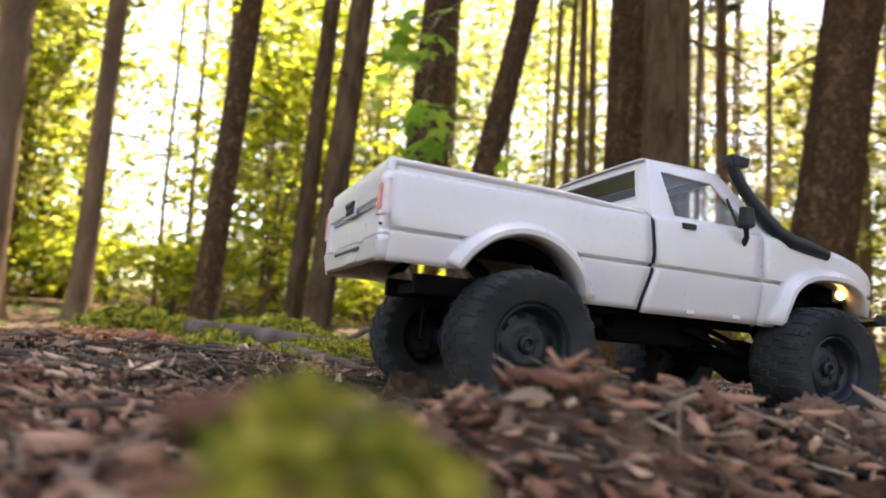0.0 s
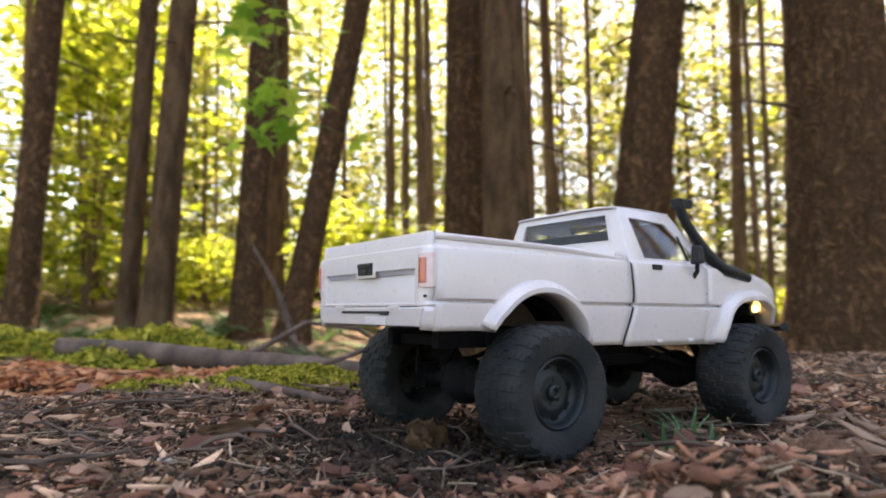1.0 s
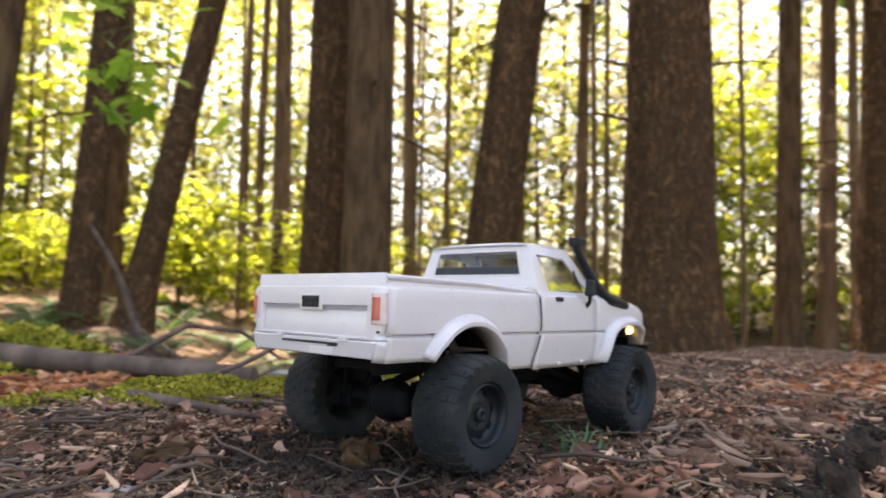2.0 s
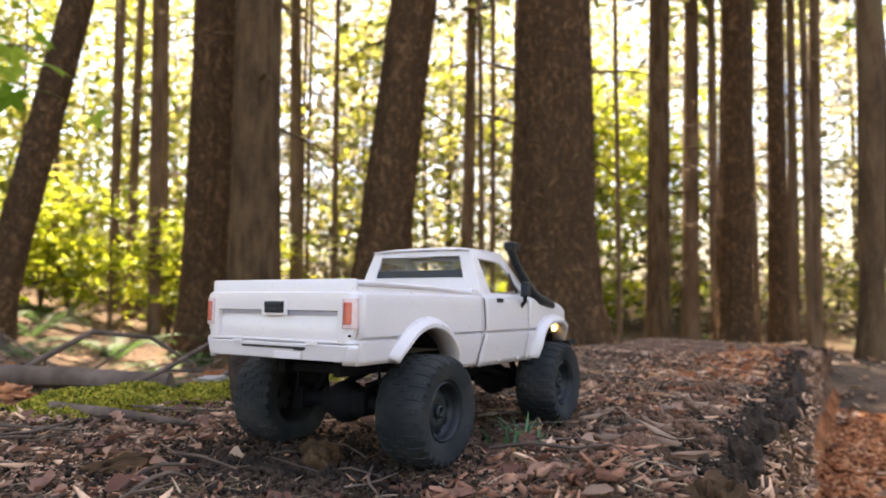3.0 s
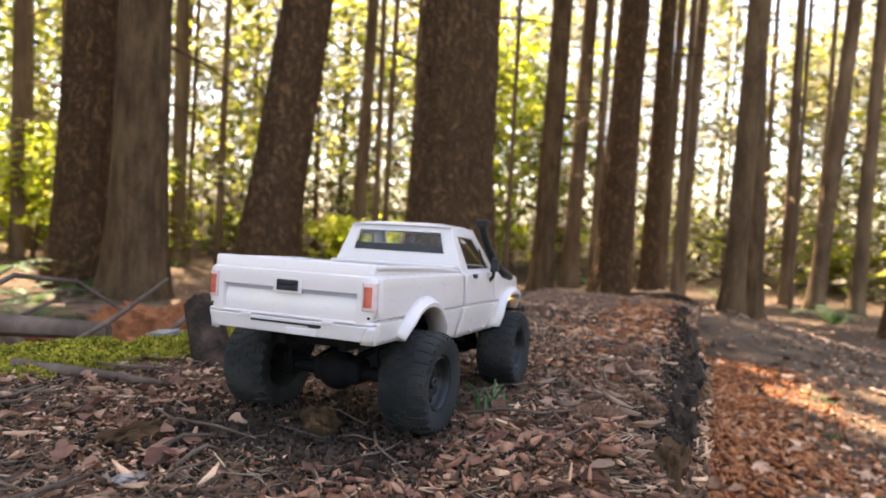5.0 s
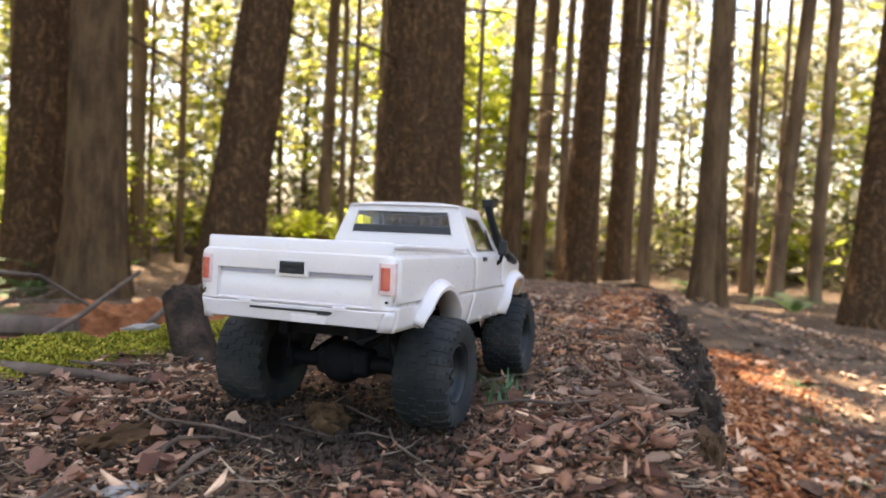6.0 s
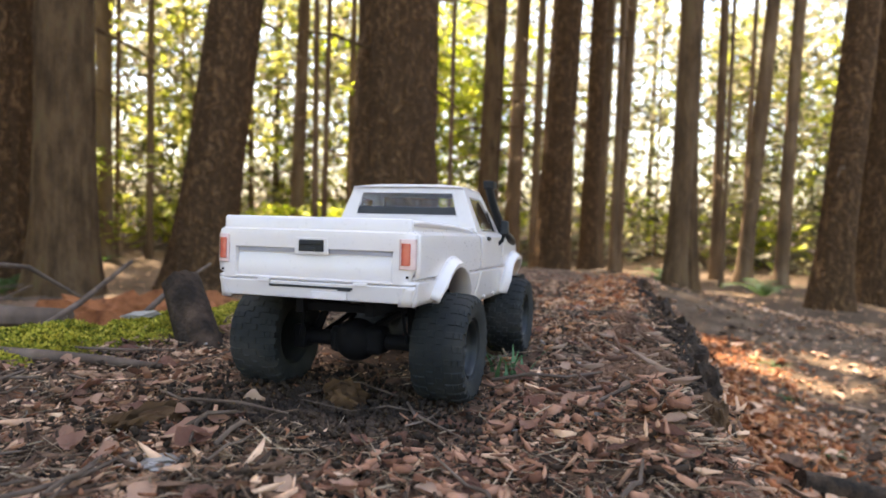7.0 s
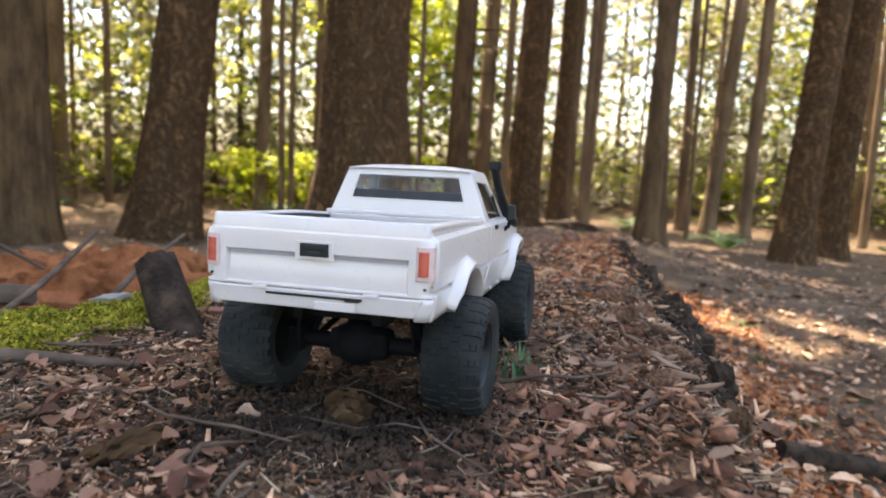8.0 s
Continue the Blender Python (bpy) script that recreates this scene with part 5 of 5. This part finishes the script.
def single_pieces():
    """Leaves, bark pieces and twigs that lie singly on the log near the truck."""
    rng = random.Random(14)
    leaf_meshes = []
    for k, (v, f) in enumerate([leaf_template(20 + k, 0.33 + 0.03 * (k % 4)) for k in range(6)]):
        me = fast_mesh("dead_leaf", v, f, DEADLEAF_ONE)
        me.polygons.foreach_set("use_smooth", [True] * len(me.polygons))
        leaf_meshes.append(me)
    chip_meshes = [fast_mesh("bark_piece", *chip_template(40 + k, 0.4 + 0.1 * (k % 4), 0.16), CHIP) for k in range(5)]
    for k in range(95):
        y = -0.19 + 0.80 * rng.random() ** 1.7
        x = rng.uniform(-0.22, 0.165)
        if abs(abs(x) - 0.055) < 0.028 and 0.02 < y < 0.27 or x > 0.11 and y < 0.25:
            continue
        s = rng.uniform(0.010, 0.021)
        ob = tagged(new("dead_leaf", leaf_meshes[k % 6]), "dry reddish-brown curled leaf lying on the log", "leaf", "dead leaves lying on the log")
        ob.matrix_basis = Matrix.Translation((x, y, log_z(x, y) + 0.005)) @ Euler((rng.gauss(0, 0.25), rng.gauss(0, 0.25), rng.uniform(0, 6.28))).to_matrix().to_4x4() @ Matrix.Diagonal((s, s, s, 1))
    for k in range(18):
        y = -0.16 + 0.9 * rng.random() ** 1.3
        x = rng.uniform(-0.22, 0.18)
        if abs(abs(x) - 0.055) < 0.03 and 0.02 < y < 0.27 or x > 0.11 and y < 0.25:
            continue
        s = rng.uniform(0.005, 0.009)
        ob = tagged(new("bark_piece", chip_meshes[k % 5]), "rough brown piece of bark lying on the log", "bark", "bark pieces lying on the log")
        ob.matrix_basis = Matrix.Translation((x, y, log_z(x, y) + 0.004)) @ Euler((rng.gauss(0, 0.2), rng.gauss(0, 0.2), rng.uniform(0, 6.28))).to_matrix().to_4x4() @ Matrix.Diagonal((s, s, s, 1))
    for k in range(80):
        y = -0.18 + 0.75 * rng.random() ** 1.4
        x = rng.uniform(-0.2, 0.18)
        a, ln = rng.uniform(0, 6.28), rng.uniform(0.018, 0.075)
        pts = []
        for t in (-0.5, -0.2, 0.1, 0.5):
            px, py = x + math.cos(a + 0.3 * t) * ln * t, y + math.sin(a + 0.3 * t) * ln * t
            pts.append((px, py, top_z(px, py) + 0.006 + 0.004 * rng.random()))
        r = rng.uniform(0.0005, 0.0011)
        tagged(part("twig", tube(bmesh.new(), pts, [r, r * 1.1, r * 0.9, r * 0.5], 6), BRANCH), "thin dry grey-brown twig on the litter", "twig", "twigs lying on the log")


single_pieces()


# ---- moss, grass and ferns ----
def moss_cushion(x, y, rx, ry, h, n, seed, label, base=top_z, size=0.0045):
    ob = tagged(new("moss_cushion"), label, "moss")
    z0 = base(x, y)
    ob.location = (x, y, z0)
    rng = random.Random(seed)
    verts, faces, rings, seg = [], [], 9, 26
    def height(px, py):
        q = min(1.0, (px / rx) ** 2 + (py / ry) ** 2)
        return h * (1 - q) ** 0.7 * (1 + 0.45 * n3(px + seed, py, 45, seed)) - 0.004 * q
    for i in range(rings + 1):
        for k in range(seg):
            a = 2 * math.pi * k / seg
            q = i / rings * (1 + 0.12 * n3(math.cos(a), math.sin(a), 2, seed))
            px, py = rx * q * math.cos(a), ry * q * math.sin(a)
            verts.append((px, py, height(px, py) + base(x + px, y + py) - z0 - (0.006 if i == rings else 0)))
    for i in range(rings):
        for k in range(seg):
            faces.append((i * seg + k, i * seg + (k + 1) % seg, (i + 1) * seg + (k + 1) % seg, (i + 1) * seg + k))
    mesh_part("cushion", verts, faces, MOSS, ob, smooth=True)
    cs = []
    for _ in range(n):
        a, q = rng.uniform(0, 6.28), rng.random() ** 0.5 * 1.03
        px, py = rx * q * math.cos(a), ry * q * math.sin(a)
        cs.append((px, py, height(px, py) + base(x + px, y + py) - z0 + 0.002))
    v, f = leaf_mesh(cs, 3, (size * 0.5, size * 0.5, size * 0.4), size, seed, 0.8, 2.0)
    o = new("moss_fronds", fast_mesh("moss_fronds", v, f, MOSS))
    o.parent = ob
    return ob


moss_cushion(0.2545, -0.060, 0.0135, 0.016, 0.003, 800, 2, "bright yellow-green moss cushion on the log's shoulder", lambda x, y: log_z(x, y), 0.0013)
for i, (mx, my, rx, ry, h, n) in enumerate(((-0.245, 0.06, 0.055, 0.075, 0.014, 6000), (-0.225, 0.17, 0.045, 0.07, 0.012, 5200), (-0.235, 0.29, 0.04, 0.08, 0.010, 3600),
                                            (-0.30, -0.04, 0.06, 0.06, 0.012, 4200))):
    moss_cushion(mx, my, rx, ry, h, n, 5 + i, "patchy yellow-green moss along the log's edge", size=0.0021)
moss_cushion(-0.78, 0.06, 0.19, 0.13, 0.035, 4200, 11, "low mound of feathery yellow-green moss on the bank", size=0.008)
moss_cushion(-1.02, -0.12, 0.17, 0.12, 0.03, 1600, 12, "feathery green moss on the bank", size=0.011)


def grass_tuft(x, y, blades, height, seed):
    rng = random.Random(seed)
    ob = tagged(new("grass_tuft"), "small tuft of fresh green grass growing from the litter", "grass")
    ob.location = (x, y, top_z(x, y) - 0.002)
    for _ in range(blades):
        a, ln, w = rng.uniform(0, 6.28), height * rng.uniform(0.6, 1.1), rng.uniform(0.0012, 0.0022)
        out = rng.uniform(0.3, 0.9)
        bx, by = rng.gauss(0, 0.008), rng.gauss(0, 0.008)
        side = Vector((-math.sin(a), math.cos(a), 0))
        rows = []
        for t in (0, 0.35, 0.7, 1.0):
            p = Vector((bx + math.cos(a) * out * ln * t * t, by + math.sin(a) * out * ln * t * t, ln * (t - 0.3 * out * t * t)))
            ww = w * (1 - t) + 0.0002
            rows.append([p - side * ww, p + Vector((0, 0, -0.0004)), p + side * ww])
        part("blade", grid(bmesh.new(), rows), GRASS, ob)
    return ob


grass_tuft(0.078, 0.145, 18, 0.026, 3)


def fern_source(seed, size, mat, name, label):
    rng = random.Random(seed)
    ob = tagged(new(name), label, "fern", "ferns on the forest floor")
    for k in range(8):
        a = 2 * math.pi * k / 8 + rng.uniform(-0.3, 0.3)
        ln = size * rng.uniform(0.75, 1.1)
        v = [(math.cos(a) * ln * t, math.sin(a) * ln * t, ln * (0.95 * t - 0.75 * t * t)) for t in [i / 13 for i in range(14)]]
        f = []
        for i in range(13):
            t = i / 12
            p = Vector((math.cos(a) * ln * t, math.sin(a) * ln * t, ln * (0.95 * t - 0.75 * t * t)))
            w = ln * 0.20 * math.sin(math.pi * (0.1 + 0.88 * t)) + 0.002
            side = Vector((-math.sin(a), math.cos(a), 0))
            fw = Vector((math.cos(a), math.sin(a), 0.2)) * ln * 0.034
            for s in (-1, 1):
                b0 = len(v)
                v.append(p + side * s * w + fw * 1.6 + Vector((0, 0, -0.12 * w)))
                f.append((i, i + 1, b0) if s > 0 else (i + 1, i, b0))
        mesh_part("frond", v, f, mat, ob)
    return ob


def ferns():
    rng = random.Random(31)
    src = fern_source(1, 0.30, FERN, "fern", "green fern with arching fronds on the forest floor")
    first = True
    spots = [(-9.8, 7.0, 1.6), (95, 1.9, 0.8), (101, 2.4, 1.0), (88, 2.6, 0.8), (70, 3.4, 1.0), (60, 3.2, 0.9), (63, 4.0, 1.2), (80, 3.6, 1.0), (90, 4.2, 1.2), (56, 3.6, 0.7), (54, 4.4, 1.0), (74, 4.3, 0.9), (61, 2.5, 0.6), (57, 2.9, 0.6)]
    spots += [(rng.uniform(50, 112), rng.uniform(4.5, 9), rng.uniform(0.9, 1.8)) for _ in range(26)]
    spots += [(rng.uniform(-30, 45), rng.uniform(8.5, 13), rng.uniform(1.0, 1.8)) for _ in range(14)]
    spots += [(rng.uniform(62, 104), rng.uniform(3.0, 6.0), rng.uniform(0.7, 1.4)) for _ in range(24)]
    spots += [(rng.uniform(44, 66), rng.uniform(1.3, 3.6), rng.uniform(0.35, 0.8)) for _ in range(16)]
    for be, d, s in spots:
        x, y = polar(be, d)
        m = pose(x, y, ground_z(x, y) - 0.01, 0, 0, rng.uniform(0, 360))
        if first:
            src.matrix_basis, src.scale, first = m, (s, s, s), False
        else:
            c = copy_thing(src, m)
            c.scale = (s, s, s)
    for x, y, s in ((0.50, 1.64, 0.16), (0.47, 1.30, 0.11), (0.44, 0.82, 0.10), (0.62, 1.12, 0.09)):
        c = copy_thing(src, pose(x, y, ground_z(x, y), 0, 0, 130 * x * 9))
        c.scale = (s, s, s)
        tagged(c, "tiny green fern sprout on the path", "fern", "ferns on the forest floor")
    # Bracken fronds stand in for a pale tan shape that is not identified.
    x, y = polar(11.4, 6.4)
    dry = fern_source(9, 0.22, TAN, "dry_bracken", "pale tan tuft of unidentified kind between two trunks")
    dry.location = (x, y, ground_z(x, y))
    dry.scale = (0.9, 0.9, 1.9)
    for _ in range(16):
        x, y = polar(rng.uniform(44, 66), rng.uniform(1.4, 3.8))
        c = copy_thing(dry, pose(x, y, ground_z(x, y) - 0.01, 0, 0, rng.uniform(0, 360)))
        k = rng.uniform(0.7, 1.4)
        c.scale = (k, k, k * rng.uniform(0.6, 1.0))
        tagged(c, "withered brown bracken in the hollow beside the log", "fern", "withered bracken beside the log")


ferns()


# ---- branches, stump and rotten wood ----
def stick(name, pts, radii, label, category="branch", mat=BRANCH, seg=10, seed=0.0):
    bm = tube(bmesh.new(), pts, radii, seg)
    for v in bm.verts:
        v.co += Vector((n3(v.co.x, v.co.z, 40, seed), n3(v.co.y, v.co.z, 40, seed + 1), n3(v.co.x, v.co.y, 40, seed + 2))) * max(radii) * 0.22
    return tagged(part(name, bm, mat), label, category)


def along(a, c, n, lift):
    pts = []
    for i in range(n):
        t = i / (n - 1)
        x, y = a[0] + (c[0] - a[0]) * t, a[1] + (c[1] - a[1]) * t
        pts.append((x, y, top_z(x, y) + lift))
    return pts


base = [(-0.78, -0.05), (-0.66, 0.03), (-0.54, 0.09), (-0.44, 0.145), (-0.35, 0.19)]
stick("fallen_branch", [(x, y, z) for (x, y), z in zip(base, (0.012, 0.008, 0.002, 0.0, -0.004))], [0.014, 0.0135, 0.013, 0.0115, 0.009], "grey-brown fallen branch lying across the bank", seed=1)
stick("branch_fork", [(-0.50, 0.12, 0.010), (-0.48, 0.18, 0.045), (-0.46, 0.24, 0.035), (-0.43, 0.28, 0.0)], [0.0035, 0.003, 0.0026, 0.0016], "thin forked dead branch beside the fallen branch", seed=2)
stick("leaning_stick", [(-0.245, 0.02, 0.0), (-0.30, 0.15, 0.020), (-0.355, 0.27, 0.045)], [0.0026, 0.0025, 0.0020], "pale grey stick leaning up from the mossy edge", seed=3)
stick("twiggy_branch", [(-0.24, 0.14, 0.004), (-0.27, 0.22, 0.022), (-0.28, 0.30, 0.044)], [0.003, 0.0026, 0.0014], "small pale twiggy branch standing by the moss", seed=4)
stick("knobbly_branch", along((-0.235, 0.01), (-0.135, 0.055), 6, 0.006), [0.0055, 0.004, 0.0045, 0.0035, 0.003, 0.0015], "short dark knobbly branch lying on the litter", seed=5)


def broken_stub(base, tip, radius, seed):
    """A short broken length of branch with ridged bark and a ragged end."""
    base, tip = Vector(base), Vector(tip)
    axis = (tip - base).normalized()
    u = axis.orthogonal().normalized()
    w = axis.cross(u)
    seg, rings = 30, 14
    ob = tagged(new("wood_stub"), "dark broken stub of a branch leaning at the log's edge", "branch stub")
    verts, faces = [], []
    for i in range(rings + 1):
        t = i / rings
        for k in range(seg):
            a = 2 * math.pi * k / seg
            r = radius * (1.08 - 0.14 * t) * (1 + 0.10 * n3(math.cos(a) * 2.2, math.sin(a) * 2.2 + t * 0.5, 1.6, seed) + 0.06 * n3(math.cos(a) * 7, math.sin(a) * 7 + t, 1.3, seed + 3))
            rag = radius * 0.30 * n3(math.cos(a) * 3, math.sin(a) * 3, 1.4, seed + 7) * t ** 4
            verts.append(base + axis * ((tip - base).length * t + rag) + (u * math.cos(a) + w * math.sin(a)) * r)
    for i in range(rings):
        for k in range(seg):
            faces.append((i * seg + k, i * seg + (k + 1) % seg, (i + 1) * seg + (k + 1) % seg, (i + 1) * seg + k))
    mesh_part("bark", verts, faces, DARKBARK, ob, smooth=True)
    top = verts[-seg:]
    centre = sum(top, Vector()) / seg
    inner = [centre + (p - centre) * 0.5 - axis * radius * (0.10 + 0.25 * n3(p.x, p.y, 300, seed)) for p in top]
    cap = [p + (centre - p) * 0.04 - axis * 0.0004 for p in top] + inner + [centre - axis * radius * 0.2]
    faces = [(k, (k + 1) % seg, seg + (k + 1) % seg, seg + k) for k in range(seg)] + [(seg + k, seg + (k + 1) % seg, 2 * seg) for k in range(seg)]
    mesh_part("broken_end", cap, faces, BRANCH, ob, "ragged grey broken wood")
    return ob


broken_stub((-0.148, 0.125, -0.030), (-0.2065, 0.162, 0.043), 0.0160, 6)
x, y = polar(68.6, 4.2)
x2, y2 = polar(64.6, 4.0)
stick("dead_branch", [(x, y, ground_z(x, y) + 0.62), ((x + x2) / 2, (y + y2) / 2, ground_z(x, y) + 0.36), (x2, y2, ground_z(x2, y2))], [0.012, 0.018, 0.024], "dark dead branch propped against the forked trunks", seed=8)
stick("edge_twig", [(0.185, 0.19, -0.012), (0.215, 0.15, -0.035), (0.235, 0.09, -0.062)], [0.0022, 0.002, 0.0013], "pale twig sticking out over the log's edge", "twig", seed=9)


def rotten_piece(name, centre, size, turn, mat, label, category, seed, rough=1.0):
    bm = blob(bmesh.new(), (0, 0, 0), (1, 1, 1), 14, 0.55, seed)
    bmesh.ops.subdivide_edges(bm, edges=bm.edges, cuts=1, use_grid_fill=True)
    for v in bm.verts:
        v.co += v.co.normalized() * rough * (0.10 * noise.noise(v.co * 6 + Vector((seed, 0, 0))) + 0.08 * noise.noise(Vector((v.co.x * 3, v.co.y * 14, v.co.z * 14)) + Vector((seed, 0, 0))))
        v.co = Vector((v.co.x * size[0], v.co.y * size[1], v.co.z * size[2]))
    ob = tagged(part(name, bm, mat, smooth=True), label, category)
    ob.matrix_basis = pose(*centre, 0, 0, turn)
    return ob


rotten_piece("rotten_wood", (-0.74, 0.74, ground_z(-0.74, 0.74) + 0.10), (0.30, 0.08, 0.10), 35, ROT, "broken orange length of rotten wood on the forest floor", "rotten wood", 1.5, 3.2)
rotten_piece("rotten_wood", (-0.95, 0.98, ground_z(-0.95, 0.98) + 0.09), (0.36, 0.10, 0.13), 20, ROT, "crumbling orange-brown rotten log piece", "rotten wood", 3.5, 3.2)
rotten_piece("grey_log", (-0.56, 0.475, ground_z(-0.56, 0.475) + 0.085), (0.14, 0.045, 0.05), 30, BRANCH, "short weathered grey log beside the bank", "log", 5.5)
rotten_piece("wood_clod", (0.006, 0.030, log_z(0.006, 0.03) + 0.007), (0.0115, 0.010, 0.010), 10, BARK, "round brown clod of rotten wood behind the axle", "wood clod", 7.5)
CLODS = ((0.150, 0.335, 0.030, 1), (0.168, 0.250, 0.022, 2), (0.172, 0.175, 0.026, 3), (0.160, 0.105, 0.018, 4), (0.140, 0.150, 0.014, 5), (0.140, 0.420, 0.024, 7))
crumbs, crng = [], random.Random(6)
for hx, hy, hr, hs in CLODS:
    rotten_piece("humus_clod", (hx, hy, log_z(hx, hy) - hr * 0.05), (hr * 0.6, hr * 0.5, hr * 0.28), hs * 50, DARKBARK, "dark crumbly clod of humus at the log's edge", "clod", 9.5 + hs)
    for _ in range(420):
        a, q = crng.uniform(0, 6.28), crng.random() ** 0.6
        cx, cy = hx + hr * 0.95 * q * math.cos(a), hy + hr * 0.85 * q * math.sin(a)
        crumbs.append((cx, cy, log_z(cx, cy) + hr * 0.30 * max(0.0, 1 - q * q) * crng.uniform(0.6, 1.1) + 0.001))
scatter("humus_crumbs", CRUMBS, crumbs, (0.003, 0.009), 0.9, 12, LOGTOP, "dark crumbs of humus piled on the log's edge", "humus crumbs")
for k in range(13):
    ky = 0.085 + 0.075 * k + 0.02 * crng.random()
    kx = right_edge(ky) - 0.004
    kl = 0.016 + 0.016 * crng.random()
    rotten_piece("rim_bark", (kx, ky, log_z(kx - 0.006, ky) - 0.006), (kl, 0.008 + 0.005 * crng.random(), 0.016 + 0.008 * crng.random()), 90 + crng.uniform(-14, 14), DARKBARK if k % 3 else BARK, "dark splintered bark of the log's broken rim", "bark", 20.5 + k)
for k in range(15):
    ky, kx = crng.uniform(-0.10, 0.09), crng.uniform(0.125, 0.195)
    v, f = leaf_template(80 + k, 0.2)
    ob = tagged(new("curled_leaf", fast_mesh("curled_leaf", v, f, TAN if k % 3 else DEADLEAF_ONE)), "pale tan curled dry leaf near the log's rim", "leaf", "curled leaves near the log's rim")
    s = crng.uniform(0.012, 0.020)
    ob.matrix_basis = Matrix.Translation((kx, ky, log_z(kx, ky) + 0.005)) @ Euler((crng.gauss(0, 0.5), crng.gauss(0, 0.4), crng.uniform(0, 6.28))).to_matrix().to_4x4() @ Matrix.Diagonal((s, s, s, 1))
stick("rim_stick", along((0.07, 0.105), (0.135, 0.14), 4, 0.007), [0.0012, 0.0011, 0.0010, 0.0007], "thin brown twig lying across the rim's litter", "twig", seed=15)
rotten_piece("pale_splinter", (-0.235, 0.150, log_z(-0.235, 0.15) + 0.016), (0.013, 0.0025, 0.003), 55, PALE, "pale barkless splinter of wood on the moss", "wood", 41.5)
rotten_piece("pale_splinter", (-0.205, 0.165, log_z(-0.205, 0.165) + 0.010), (0.012, 0.007, 0.005), 10, PALE, "small pale chunk of broken wood", "wood", 42.5)
rotten_piece("pale_flake", (-0.02, -0.085, log_z(-0.02, -0.085) + 0.003), (0.010, 0.007, 0.002), 30, PALE, "pale flake of mouldy wood on the litter", "wood", 43.5)
stick("path_branch", along((0.36, 0.64), (0.80, 0.80), 6, 0.012), [0.014, 0.013, 0.013, 0.011, 0.010, 0.007], "dark fallen branch lying over the orange crumbs", "branch", DARKBARK, 10, 61)
x, y = polar(3.0, 8.0)
rotten_piece("distant_log", (x, y, ground_z(x, y) + 0.02), (0.42, 0.10, 0.10), 8, DARKBARK, "dark fallen log on the rise behind the path", "log", 44.5)
for k in range(11):
    x, y = polar(crng.uniform(52, 66), crng.uniform(2.2, 3.6))
    a, ln = crng.uniform(0, 6.28), crng.uniform(0.35, 0.8)
    x2, y2 = x + ln * math.cos(a), y + ln * math.sin(a)
    g, g2 = ground_z(x, y), ground_z(x2, y2)
    stick("brushwood", [(x, y, g), ((x + x2) / 2, (y + y2) / 2, (g + g2) / 2 + crng.uniform(0.05, 0.14)), (x2, y2, g2 + crng.uniform(0.06, 0.24))], [0.009, 0.007, 0.003], "bare dead branch in a tangle of brushwood", "branch", BRANCH, 6, 50 + k)
rotten_piece("bark_chunk", (-0.06, -0.045, log_z(-0.06, -0.045) + 0.005), (0.018, 0.008, 0.006), 70, BARK, "rough chunk of brown bark on the litter", "bark", 13.5)

# ---- overhanging branch with fresh leaves ----
def maple_leaf_mesh(name, seed):
    """A five-lobed leaf, drooping towards its tips."""
    rng = random.Random(seed)
    verts = [(0, 0, 0)]
    for k in range(11):
        a = radians(-150 + 30 * k)
        r = (1.0 if k % 2 else 0.58) * (1.15 - 0.5 * abs(k - 5) / 5) * rng.uniform(0.9, 1.08)
        verts.append((r * math.cos(a), r * math.sin(a), -0.22 * r * r + rng.uniform(-0.04, 0.04)))
    faces = [(0, k, k + 1) for k in range(1, 11)]
    me = bpy.data.meshes.new(name)
    me.from_pydata(verts, [], faces)
    me.materials.append(LEAF_NEAR)
    return me


def leafy_branch():
    x, y = polar(66.2, 2.6)
    tx, ty = polar(66.5, 5.0)
    ob = tagged(new("leafy_branch"), "overhanging thin branch with fresh green maple leaves", "branch")
    part("branch_stem", tube(bmesh.new(), [(tx + 0.55, ty + 0.2, 2.6), ((x + tx) / 2, (y + ty) / 2, 1.9), (x, y, 1.25), (x + 0.08, y - 0.03, 0.85)], [0.012, 0.008, 0.005, 0.002], 6), BARK_FAR, ob)
    rng = random.Random(4)
    leaves = [maple_leaf_mesh("leaf", k) for k in range(4)]
    for k in range(46):
        c = Vector((x + rng.gauss(0.02, 0.13), y + rng.gauss(0, 0.10), rng.uniform(0.66, 1.25)))
        o = new("leaf", leaves[k % 4])
        o.parent = ob
        o.matrix_basis = Matrix.Translation(c) @ Euler((rng.gauss(0, 0.45), rng.gauss(0.25, 0.4), rng.uniform(0, 6.28))).to_matrix().to_4x4() @ Matrix.Scale(rng.uniform(0.045, 0.085), 4)
        stem = Vector((x + 0.06, y - 0.02, c.z + 0.05))
        part("leaf_stalk", tube(bmesh.new(), [stem, stem.lerp(c, 0.6) + Vector((0, 0, 0.015)), c], [0.0016, 0.0012, 0.0009], 4), FERN, ob)


leafy_branch()
